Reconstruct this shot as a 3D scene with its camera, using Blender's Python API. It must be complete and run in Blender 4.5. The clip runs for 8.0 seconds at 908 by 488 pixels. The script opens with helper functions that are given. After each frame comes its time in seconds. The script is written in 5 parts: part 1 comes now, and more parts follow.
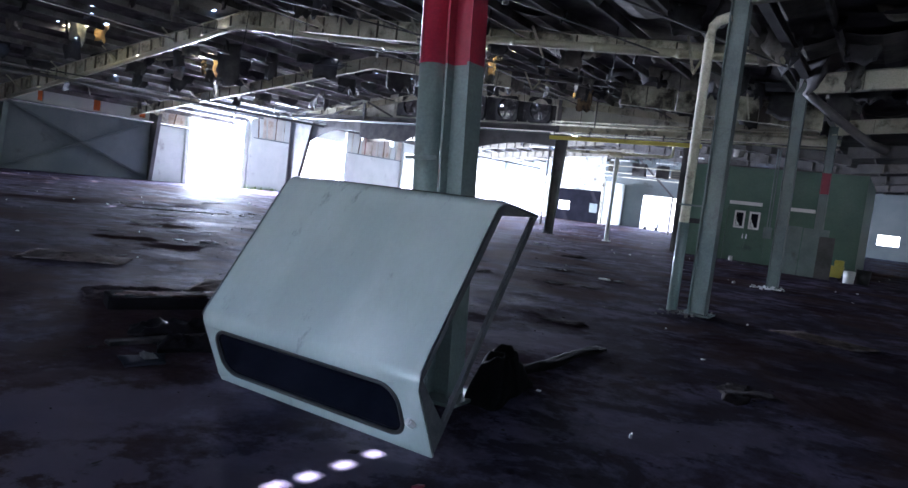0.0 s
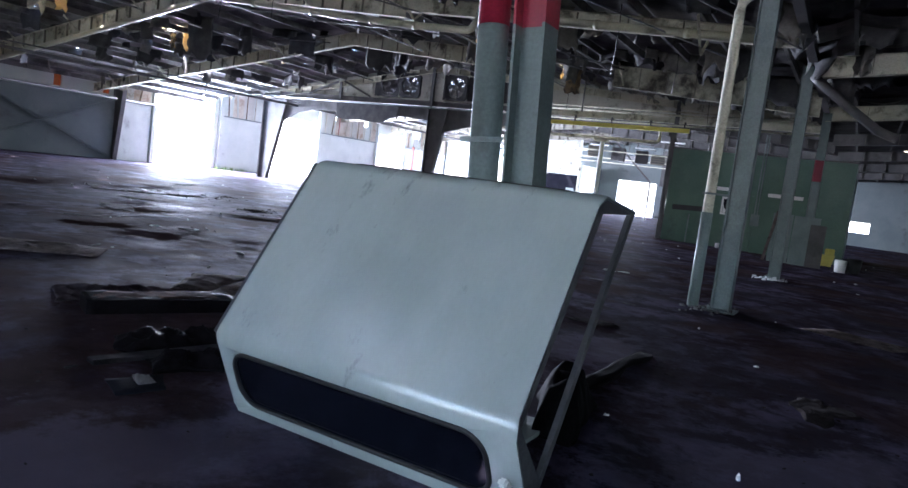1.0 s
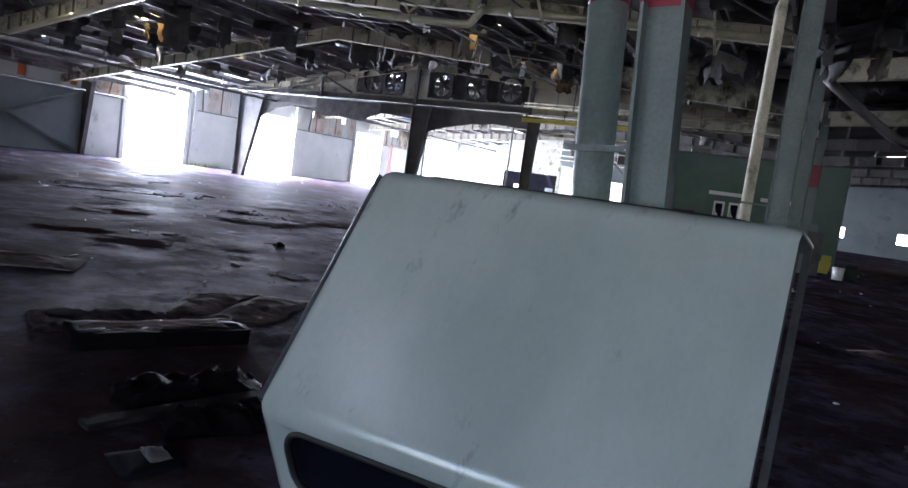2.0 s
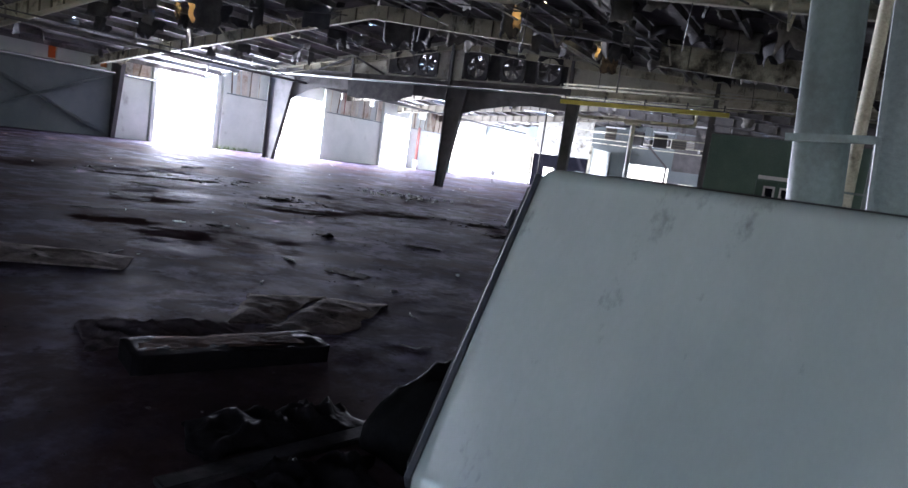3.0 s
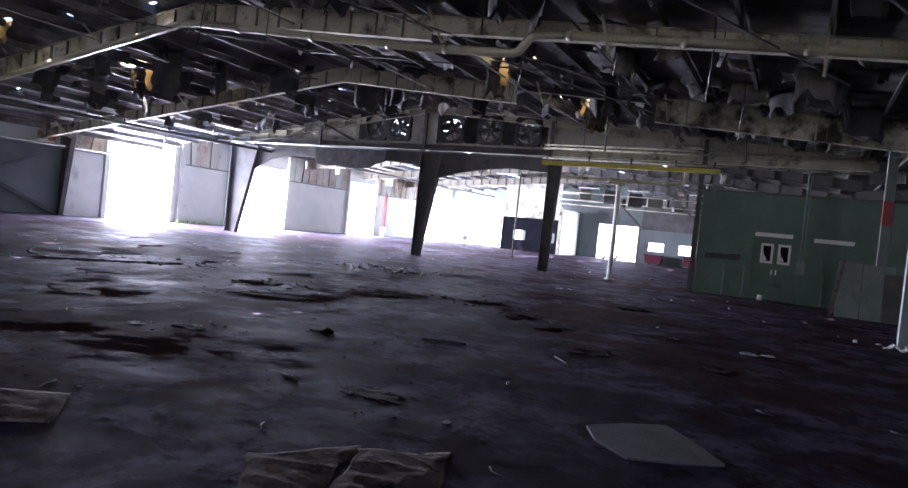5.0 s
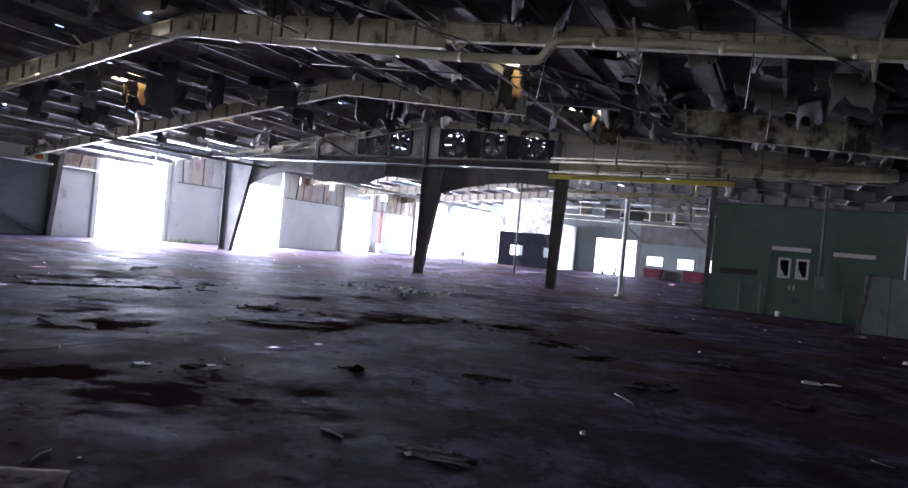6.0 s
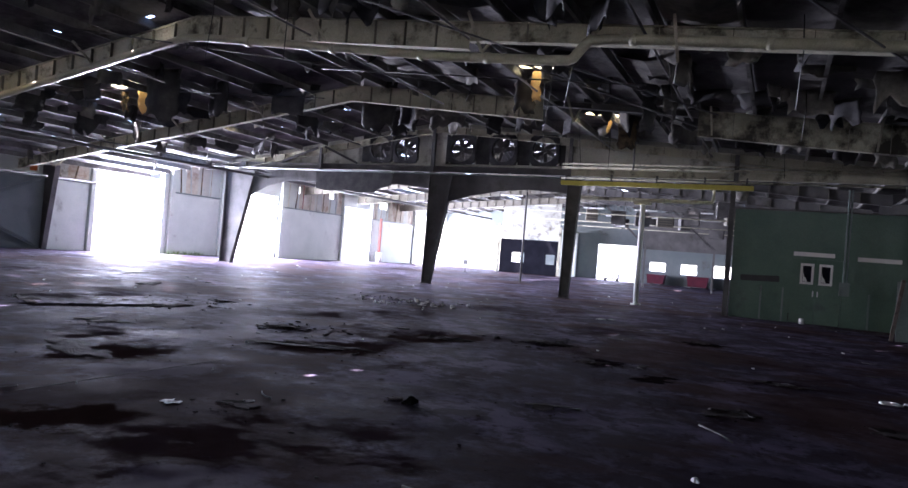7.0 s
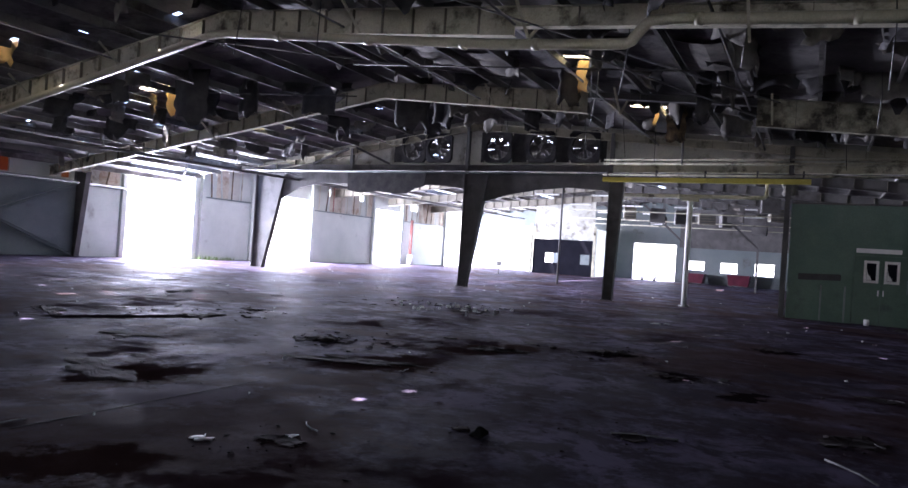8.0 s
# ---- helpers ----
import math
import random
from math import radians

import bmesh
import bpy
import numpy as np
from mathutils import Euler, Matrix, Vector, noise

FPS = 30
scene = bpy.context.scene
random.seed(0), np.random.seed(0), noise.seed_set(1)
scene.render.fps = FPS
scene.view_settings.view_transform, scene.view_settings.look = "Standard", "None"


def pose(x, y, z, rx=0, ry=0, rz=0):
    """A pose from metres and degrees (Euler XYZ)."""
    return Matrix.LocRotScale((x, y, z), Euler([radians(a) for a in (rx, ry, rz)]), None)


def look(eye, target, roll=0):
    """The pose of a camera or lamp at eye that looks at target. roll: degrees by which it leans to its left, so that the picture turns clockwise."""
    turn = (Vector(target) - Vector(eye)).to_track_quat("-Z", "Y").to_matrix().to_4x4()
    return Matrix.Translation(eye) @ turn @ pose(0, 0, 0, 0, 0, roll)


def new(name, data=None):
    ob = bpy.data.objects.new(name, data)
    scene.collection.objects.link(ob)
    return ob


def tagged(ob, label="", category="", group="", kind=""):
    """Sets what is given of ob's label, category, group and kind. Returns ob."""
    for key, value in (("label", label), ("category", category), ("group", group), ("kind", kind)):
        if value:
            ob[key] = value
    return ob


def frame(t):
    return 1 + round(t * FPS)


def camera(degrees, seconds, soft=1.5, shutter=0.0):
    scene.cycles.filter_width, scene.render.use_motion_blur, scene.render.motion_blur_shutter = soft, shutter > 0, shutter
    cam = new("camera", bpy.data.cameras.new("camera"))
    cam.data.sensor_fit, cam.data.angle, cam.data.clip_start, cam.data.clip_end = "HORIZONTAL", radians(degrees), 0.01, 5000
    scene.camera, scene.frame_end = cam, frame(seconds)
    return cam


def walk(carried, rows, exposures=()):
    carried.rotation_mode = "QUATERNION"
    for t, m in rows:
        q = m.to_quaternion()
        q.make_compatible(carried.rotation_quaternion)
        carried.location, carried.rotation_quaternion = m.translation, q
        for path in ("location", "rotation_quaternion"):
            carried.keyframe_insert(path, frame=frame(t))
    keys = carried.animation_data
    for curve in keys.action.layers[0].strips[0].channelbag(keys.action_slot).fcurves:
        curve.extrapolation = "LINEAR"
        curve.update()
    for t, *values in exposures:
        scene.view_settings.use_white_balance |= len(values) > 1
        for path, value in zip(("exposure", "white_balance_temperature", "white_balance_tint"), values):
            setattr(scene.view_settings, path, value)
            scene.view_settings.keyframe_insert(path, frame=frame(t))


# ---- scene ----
cam = camera(66.9, 8.0)
METRES, EYE, TILT, LEAN, TURN = 8.982, 1.58, 0.0, 0.0, 30.0
PATH = [
    (0, (0.046, 0.081, 1.567), (-1.032, 1.759, 1.415), 6.7),
    (0.5, (-0.515, 0.321, 1.541), (-1.516, 2.043, 1.36), 7.2),
    (1, (-0.973, 0.52, 1.535), (-1.966, 2.245, 1.344), 7.3),
    (1.2, (-1.168, 0.622, 1.542), (-2.171, 2.34, 1.333), 7.7),
    (2.3, (-2.32, 1.137, 1.546), (-3.223, 2.912, 1.367), 8.0),
    (2.5, (-2.489, 1.223, 1.555), (-3.441, 2.973, 1.369), 7.9),
    (3, (-2.957, 1.407, 1.527), (-3.924, 3.14, 1.283), 8.0),
    (3.5, (-3.352, 1.73, 1.524), (-4.297, 3.473, 1.259), 7.4),
    (4, (-3.807, 2.087, 1.534), (-4.747, 3.846, 1.382), 7.2),
    (4.5, (-4.258, 2.439, 1.537), (-5.136, 4.233, 1.43), 6.7),
    (4.7, (-4.464, 2.572, 1.527), (-5.35, 4.364, 1.474), 6.3),
    (5.8, (-5.561, 3.286, 1.551), (-6.462, 5.07, 1.51), 5.8),
    (6, (-5.788, 3.385, 1.549), (-6.661, 5.184, 1.548), 5.4),
    (6.5, (-6.258, 3.59, 1.577), (-7.115, 5.397, 1.6), 4.9),
    (7, (-6.801, 3.813, 1.58), (-7.658, 5.62, 1.601), 4.7),
    (7.5, (-7.206, 4.19, 1.578), (-8.057, 6.0, 1.562), 4.0),
    (8, (-7.608, 4.58, 1.584), (-8.537, 6.351, 1.602), 3.9),
]
walk(cam, [(t, look(eye, target, roll)) for t, eye, target, roll in PATH], exposures=[(0.0, 3.75, 5350, 20), (1.0, 3.83, 5450, 20), (2.5, 3.3, 5800, 21), (3.5, 3.33, 5780, 23), (4.5, 3.32, 5750, 27), (8.0, 3.22, 5750, 28)])

# ---- daylight ----
SUN = Vector((-0.50, -0.13, 0.85)).normalized()
world = bpy.data.worlds.new("daylight")
scene.world = world
world.use_nodes = True
wn = world.node_tree.nodes
sky = wn.new("ShaderNodeTexSky")
sky.sky_type = "NISHITA"
sky.sun_disc = False
sky.sun_elevation = math.asin(SUN.z)
sky.sun_rotation = math.atan2(SUN.x, SUN.y)
wn["Background"].inputs[1].default_value = 0.15
world.node_tree.links.new(sky.outputs[0], wn["Background"].inputs[0])
sun = new("sun", bpy.data.lights.new("sun", "SUN"))
sun.data.energy, sun.data.angle, sun.data.color = 5.0, radians(0.53), (1.0, 0.95, 0.87)
sun.matrix_world = look((0, 0, 40), Vector((0, 0, 40)) - SUN)

# sky light at the open doors of the left wall and the hall beyond
def door_light(x, y, z, w, h, watts, target):
    lamp = new("door_light", bpy.data.lights.new("door_light", "AREA"))
    lamp.data.shape, lamp.data.size, lamp.data.size_y, lamp.data.energy, lamp.data.color = "RECTANGLE", w, h, watts, (0.93, 0.96, 1.0)
    lamp.matrix_world = look((x, y, z), target)


for y, w, watts in ((30.95, 4.0, 1150), (41.3, 4.5, 1000), (54.1, 3.7, 650), (68.2, 7.0, 800)):
    door_light(-40.3, y, 2.25, w, 4.3, watts, (-30, y, 2.25))
door_light(-35.5, 72.1, 2.3, 8.0, 4.4, 350, (-35.5, 60, 2.3))
door_light(-21.7, 72.1, 1.75, 4.3, 3.4, 160, (-21.7, 60, 1.75))

# ---- plan ----
RIDGE, VALLEY, LEFT = -21.2, -2.5, -40.2
RIDGE_R, RIGHT = 16.2, 35.0
BACK, GABLE, FAR = -16.0, 31.95, 72.0
PITCH, PITCH_L, TOP = 0.09, 0.158, 7.28
BAY = 7.35


def roof_z(x, y=0.0):
    """Height of the roof sheet's underside; the left slope is steeper on this side of the cross wall."""
    if x <= RIDGE and y <= GABLE + 0.05:
        return TOP + 0.24 - PITCH_L * (RIDGE - x)
    if x <= VALLEY:
        return TOP + 0.24 - PITCH * abs(x - RIDGE)
    return TOP + 0.24 - PITCH * abs(x - RIDGE_R)


# ---- materials ----
def surf(name, c1, c2, rough=0.6, metal=0.0, scale=1.2, bump=0.15, fine=40.0, stain=None, stain_at=0.62, stain_scale=0.7, rough2=None, grain_mix=0.2, island=0.0, stretch=(1, 1, 1), spec=0.5):
    """A surface of two tones, stained and grained, in metres."""
    m = bpy.data.materials.new(name)
    m.use_nodes = True
    nt = m.node_tree
    N, L = nt.nodes, nt.links
    b = N["Principled BSDF"]
    b.inputs["Metallic"].default_value = metal
    b.inputs["Specular IOR Level"].default_value = spec
    geo = N.new("ShaderNodeNewGeometry")
    mp = N.new("ShaderNodeMapping")
    mp.inputs["Scale"].default_value = stretch
    L.new(geo.outputs["Position"], mp.inputs[0])

    def nz(sc, det=6.0, r=0.6, src=mp):
        n = N.new("ShaderNodeTexNoise")
        n.inputs["Scale"].default_value, n.inputs["Detail"].default_value, n.inputs["Roughness"].default_value = sc, det, r
        L.new(src.outputs[0], n.inputs["Vector"])
        return n

    def ramp(src, a, c):
        r = N.new("ShaderNodeValToRGB")
        r.color_ramp.elements[0].position, r.color_ramp.elements[1].position = a, c
        L.new(src, r.inputs[0])
        return r.outputs[0]

    def mix(f, a, c, kind="MIX"):
        x = N.new("ShaderNodeMix")
        x.data_type, x.blend_type = "RGBA", kind
        if isinstance(f, float):
            x.inputs[0].default_value = f
        else:
            L.new(f, x.inputs[0])
        for s, v in ((6, a), (7, c)):
            if isinstance(v, tuple):
                x.inputs[s].default_value = (*v, 1)
            else:
                L.new(v, x.inputs[s])
        return x.outputs[2]

    big = nz(scale)
    col = mix(ramp(big.outputs["Fac"], 0.36, 0.66), c1, c2)
    grain = nz(fine, 3.0)
    col = mix(grain_mix, col, ramp(grain.outputs["Fac"], 0.2, 0.75), "OVERLAY")
    r = N.new("ShaderNodeMapRange")
    r.inputs[3].default_value, r.inputs[4].default_value = rough, rough if rough2 is None else rough2
    L.new(big.outputs["Fac"], r.inputs[0])
    rr = r.outputs[0]
    if stain is not None:
        st = nz(stain_scale, 9.0, 0.68)
        f = ramp(st.outputs["Fac"], stain_at - 0.07, stain_at + 0.07)
        col = mix(f, col, stain)
    if island:
        oi = N.new("ShaderNodeObjectInfo")
        v = N.new("ShaderNodeMapRange")
        v.inputs[3].default_value, v.inputs[4].default_value = 1 - island, 1 + island
        L.new(oi.outputs["Random"], v.inputs[0])
        h = N.new("ShaderNodeHueSaturation")
        L.new(v.outputs[0], h.inputs["Value"])
        L.new(col, h.inputs["Color"])
        col = h.outputs[0]
    L.new(col, b.inputs["Base Color"])
    L.new(rr, b.inputs["Roughness"])
    if bump:
        bp = N.new("ShaderNodeBump")
        bp.inputs["Strength"].default_value, bp.inputs["Distance"].default_value = bump, 0.02
        L.new(grain.outputs["Fac"], bp.inputs["Height"])
        L.new(bp.outputs[0], b.inputs["Normal"])
    return m


def thin(name, c, trans, rough=0.8):
    """A thin sheet that lets some light through it."""
    m = bpy.data.materials.new(name)
    m.use_nodes = True
    nt = m.node_tree
    b = nt.nodes["Principled BSDF"]
    b.inputs["Base Color"].default_value = (*c, 1)
    b.inputs["Roughness"].default_value = rough
    tr = nt.nodes.new("ShaderNodeBsdfTranslucent")
    tr.inputs[0].default_value = (*c, 1)
    n = nt.nodes.new("ShaderNodeTexNoise")
    n.inputs["Scale"].default_value = 5.0
    g = nt.nodes.new("ShaderNodeNewGeometry")
    nt.links.new(g.outputs["Position"], n.inputs["Vector"])
    v = nt.nodes.new("ShaderNodeMapRange")
    v.inputs[3].default_value, v.inputs[4].default_value = trans * 0.6, min(1.0, trans * 1.3)
    nt.links.new(n.outputs["Fac"], v.inputs[0])
    ms = nt.nodes.new("ShaderNodeMixShader")
    nt.links.new(v.outputs[0], ms.inputs[0])
    nt.links.new(b.outputs[0], ms.inputs[1])
    nt.links.new(tr.outputs[0], ms.inputs[2])
    nt.links.new(ms.outputs[0], nt.nodes["Material Output"].inputs[0])
    return m


# some pale entries hold light as colour: sheen, and bounce round the sun spots
FLOOR_PATCHES = [
    ("dark", -18.5, 12.8, 1.5, 0.30, 67), ("brown", -14.1, 9.7, 0.75, 0.45, 63), ("brown", -12.7, 12.4, 1.1, 0.6, 63), ("pale", -13.05, 9.3, 0.75, 0.45, 65),
    ("brown", -11.9, 7.5, 0.7, 0.35, 44), ("dark", -14.5, 13.6, 0.40, 0.35, 72), ("dark", -10.6, 16.2, 0.45, 0.4, 59), ("dark", -9.25, 14.8, 0.35, 0.4, 36),
    ("dark", -8.25, 13.95, 0.5, 0.2, 60), ("dark", -8.15, 19.8, 0.55, 0.35, 59), ("brown", -12.2, 14.9, 1.1, 0.5, 65), ("pale", -9.9, 6.9, 0.45, 0.6, 76),
    ("pale", -2.5, 2.75, 0.75, 0.26, 65), ("pale", -3.28, 1.9, 0.35, 0.3, 49), ("pale", -3.2, 7.2, 0.8, 0.5, 61), ("pale", -3.9, 2.5, 0.9, 0.5, 60), ("pale", -1.0, 5.2, 1.0, 0.35, 56), ("pale", -14.5, 12.1, 0.85, 0.45, 53),
]


def floor_surface():
    """Dirty, partly wet concrete: pale worn patches, brown and black grime, broken gloss, painted sheen."""
    m = bpy.data.materials.new("grimy_concrete")
    m.use_nodes = True
    nt = m.node_tree
    N, L = nt.nodes, nt.links
    b = N["Principled BSDF"]
    geo = N.new("ShaderNodeNewGeometry")

    def nz(sc, det, r, dist=0.0):
        n = N.new("ShaderNodeTexNoise")
        n.inputs["Scale"].default_value, n.inputs["Detail"].default_value, n.inputs["Roughness"].default_value, n.inputs["Distortion"].default_value = sc, det, r, dist
        L.new(geo.outputs["Position"], n.inputs["Vector"])
        return n.outputs["Fac"]

    def step(src, lo, hi):
        r = N.new("ShaderNodeMapRange")
        r.interpolation_type = "SMOOTHSTEP"
        r.inputs[1].default_value, r.inputs[2].default_value = lo, hi
        L.new(src, r.inputs[0])
        return r.outputs[0]

    def mix(f, a, c):
        x = N.new("ShaderNodeMix")
        x.data_type = "RGBA"
        L.new(f, x.inputs[0])
        for s, v in ((6, a), (7, c)):
            if isinstance(v, tuple):
                x.inputs[s].default_value = (*v, 1)
            else:
                L.new(v, x.inputs[s])
        return x.outputs[2]

    def scaled(src, k):
        x = N.new("ShaderNodeMath")
        x.operation = "MULTIPLY"
        x.inputs[1].default_value = k
        L.new(src, x.inputs[0])
        return x.outputs[0]

    def larger(p, q):
        x = N.new("ShaderNodeMath")
        x.operation = "MAXIMUM"
        L.new(p, x.inputs[0])
        L.new(q, x.inputs[1])
        return x.outputs[0]

    warp = N.new("ShaderNodeTexNoise")
    warp.inputs["Scale"].default_value, warp.inputs["Detail"].default_value, warp.inputs["Roughness"].default_value = 2.6, 8, 0.72
    L.new(geo.outputs["Position"], warp.inputs["Vector"])

    def patch(x, y, a, c, turn):
        """A ragged oval patch round (x, y), a long and c wide (half axes)."""
        off = N.new("ShaderNodeVectorMath")
        off.operation = "MULTIPLY_ADD"
        off.inputs[1].default_value = (1.5, 1.5, 0)
        L.new(warp.outputs["Color"], off.inputs[0])
        L.new(geo.outputs["Position"], off.inputs[2])
        mp = N.new("ShaderNodeMapping")
        mp.vector_type = "TEXTURE"
        mp.inputs["Location"].default_value = (x + 0.75, y + 0.75, 0)
        mp.inputs["Rotation"].default_value = (0, 0, radians(turn))
        mp.inputs["Scale"].default_value = (a, c, 1)
        L.new(off.outputs[0], mp.inputs[0])
        ln = N.new("ShaderNodeVectorMath")
        ln.operation = "LENGTH"
        L.new(mp.outputs[0], ln.inputs[0])
        return step(ln.outputs["Value"], 1.25, 0.75)

    big, mid, small, fine = nz(0.20, 8, 0.66, 0.3), nz(0.6, 9, 0.70, 0.2), nz(4.0, 8, 0.7), nz(26.0, 4, 0.6)
    black = scaled(step(nz(0.42, 10, 0.74, 0.3), 0.50, 0.60), 0.75)
    brown = scaled(step(big, 0.49, 0.58), 0.75)
    col = mix(step(mid, 0.36, 0.64), (0.032, 0.027, 0.041), (0.140, 0.121, 0.185))
    col = mix(scaled(step(nz(1.6, 9, 0.72, 0.3), 0.45, 0.56), 0.9), col, (0.036, 0.029, 0.040))
    col = mix(step(small, 0.57, 0.68), col, (0.030, 0.022, 0.029))
    col = mix(brown, col, (0.062, 0.038, 0.033))
    col = mix(step(nz(1.7, 9, 0.75), 0.64, 0.71), col, (0.16, 0.135, 0.19))
    col = mix(black, col, (0.034, 0.022, 0.025))
    dull = black
    for extra in (scaled(brown, 0.8), scaled(step(small, 0.5, 0.62), 0.7)):
        dull = larger(dull, extra)
    # brown and dark are stains; pale also paints sheen and bounced light
    for stain in FLOOR_PATCHES:
        tone, strength = {"pale": ((0.17, 0.150, 0.205), 0.5), "brown": ((0.032, 0.019, 0.017), 0.9), "dark": ((0.009, 0.006, 0.007), 0.95)}[stain[0]]
        spread = scaled(patch(*stain[1:]), strength)
        col = mix(spread, col, tone)
        if stain[0] != "pale":
            dull = larger(dull, spread)
    L.new(col, b.inputs["Base Color"])
    sp = N.new("ShaderNodeMapRange")
    sp.inputs[3].default_value, sp.inputs[4].default_value = 0.010, 0.0
    sp.inputs[2].default_value = 0.75
    L.new(dull, sp.inputs[0])
    L.new(sp.outputs[0], b.inputs["Specular IOR Level"])
    r = N.new("ShaderNodeMapRange")
    r.inputs[1].default_value, r.inputs[2].default_value, r.inputs[3].default_value, r.inputs[4].default_value = 0.35, 0.65, 0.58, 0.95
    L.new(nz(0.7, 8, 0.7, 0.5), r.inputs[0])
    L.new(r.outputs[0], b.inputs["Roughness"])
    add = N.new("ShaderNodeMath")
    add.operation = "MULTIPLY_ADD"
    add.inputs[1].default_value = 0.25
    L.new(fine, add.inputs[0])
    L.new(small, add.inputs[2])
    bp = N.new("ShaderNodeBump")
    bp.inputs["Strength"].default_value, bp.inputs["Distance"].default_value = 0.35, 0.02
    L.new(add.outputs[0], bp.inputs["Height"])
    L.new(bp.outputs[0], b.inputs["Normal"])
    return m


M_FLOOR = floor_surface()
M_GROUND = surf("sunlit_yard", (0.42, 0.40, 0.36), (0.55, 0.53, 0.48), 0.9, 0, 0.2)
M_WALL = surf("pale_green_panel", (0.47, 0.515, 0.46), (0.58, 0.615, 0.55), 0.6, 0, 0.5, 0.08, 30.0, (0.26, 0.25, 0.22), 0.68)
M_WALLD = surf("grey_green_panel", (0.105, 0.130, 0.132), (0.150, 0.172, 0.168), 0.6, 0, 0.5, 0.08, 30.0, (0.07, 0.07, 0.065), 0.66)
M_GREEN = surf("green_painted_wall", (0.062, 0.122, 0.086), (0.092, 0.160, 0.116), 0.5, 0, 0.6, 0.06, 30.0, (0.05, 0.07, 0.06), 0.66)
M_CREAM = surf("cream_painted_steel", (0.40, 0.38, 0.285), (0.58, 0.555, 0.42), 0.7, 0, 1.4, 0.1, 30.0, (0.09, 0.08, 0.06), 0.60, 1.6, spec=0.2)
M_PIPE = surf("olive_cream_pipe_paint", (0.40, 0.38, 0.26), (0.50, 0.47, 0.34), 0.42, 0, 1.2, 0.08, 30.0, (0.2, 0.18, 0.12), 0.66, 1.2)
# cream paint darkened to hold shade: stiffeners and the frames beyond
M_RIB = surf("shaded_cream_steel", (0.13, 0.12, 0.09), (0.22, 0.20, 0.15), 0.6, 0, 1.5, 0.1)
M_BROWN = surf("charred_insulation", (0.10, 0.07, 0.04), (0.26, 0.18, 0.09), 0.9, 0, 4.0, 0.4, 14.0, (0.03, 0.025, 0.02), 0.55, 3.0)
M_PANEL = surf("dirty_cream_cladding", (0.46, 0.46, 0.39), (0.58, 0.575, 0.49), 0.6, 0, 0.6, 0.1, 30.0, (0.14, 0.12, 0.09), 0.60, 0.9)
M_STEEL = surf("grey_green_painted_steel", (0.13, 0.165, 0.158), (0.19, 0.235, 0.22), 0.5, 0, 1.6, 0.1, 40.0, (0.10, 0.10, 0.09), 0.66, 1.4)
# dark steel; on the far roof frames this tone stands for shade
M_DARK = surf("dark_steel", (0.055, 0.052, 0.05), (0.10, 0.095, 0.09), 0.6, 0, 1.0, 0.1, 30.0, (0.03, 0.025, 0.02), 0.6)
M_PURLIN = surf("soiled_grey_steel", (0.11, 0.105, 0.095), (0.21, 0.20, 0.18), 0.6, 0, 0.8, 0.1, 30.0, (0.04, 0.035, 0.03), 0.55)
M_SHEET = thin("white_skylight_sheet", (0.84, 0.86, 0.86), 0.85, 0.4)
M_SKYLIGHT = thin("yellowed_skylight_sheet", (0.92, 0.84, 0.58), 0.85, 0.4)
M_ROOF = surf("blackened_roof_lining", (0.09, 0.085, 0.082), (0.20, 0.19, 0.18), 0.85, 0, 0.5, 0.3, 10.0, (0.03, 0.028, 0.028), 0.53, 0.45)
M_RAG = surf("torn_black_lining", (0.02, 0.02, 0.022), (0.055, 0.052, 0.05), 0.8, 0, 2.0, 0.3, 12.0)
M_RAGL = surf("torn_grey_lining", (0.10, 0.095, 0.085), (0.22, 0.205, 0.17), 0.85, 0, 2.0, 0.3, 12.0)
M_INSUL = thin("yellow_fibre_insulation", (0.52, 0.35, 0.15), 0.4)
M_ORANGE = thin("amber_plastic_sheet", (0.36, 0.12, 0.03), 0.3, 0.4)
M_SOOTY = surf("sooty_cream_steel", (0.30, 0.285, 0.21), (0.46, 0.44, 0.33), 0.7, 0, 1.4, 0.15, 30.0, (0.05, 0.045, 0.035), 0.50, 1.1, 0.9, spec=0.2)
M_RED = surf("red_paint", (0.22, 0.010, 0.030), (0.30, 0.016, 0.040), 0.45, 0, 2.0, 0.08, 40.0, (0.12, 0.03, 0.03), 0.7)
M_YELLOW = surf("yellow_paint", (0.50, 0.42, 0.05), (0.62, 0.52, 0.08), 0.5, 0, 2.0, 0.08, 40.0, (0.15, 0.12, 0.04), 0.64)
M_WHITE = surf("white_paint", (0.66, 0.66, 0.63), (0.78, 0.78, 0.75), 0.5, 0, 2.0, 0.06, 40.0, (0.4, 0.38, 0.34), 0.7)
# stretched tones: a dirt film that also paints the gloss streaks
M_CAP = surf("white_gelcoat", (0.40, 0.455, 0.428), (0.50, 0.556, 0.525), 0.20, 0, 1.6, 0.012, 60.0, (0.20, 0.22, 0.21), 0.675, 5.5, 0.26, grain_mix=0.03, spec=0.9, stretch=(1.0, 0.45, 0.45))
M_CAPIN = surf("dark_glass_fibre", (0.05, 0.05, 0.055), (0.09, 0.09, 0.09), 0.8, 0, 4.0, 0.3)
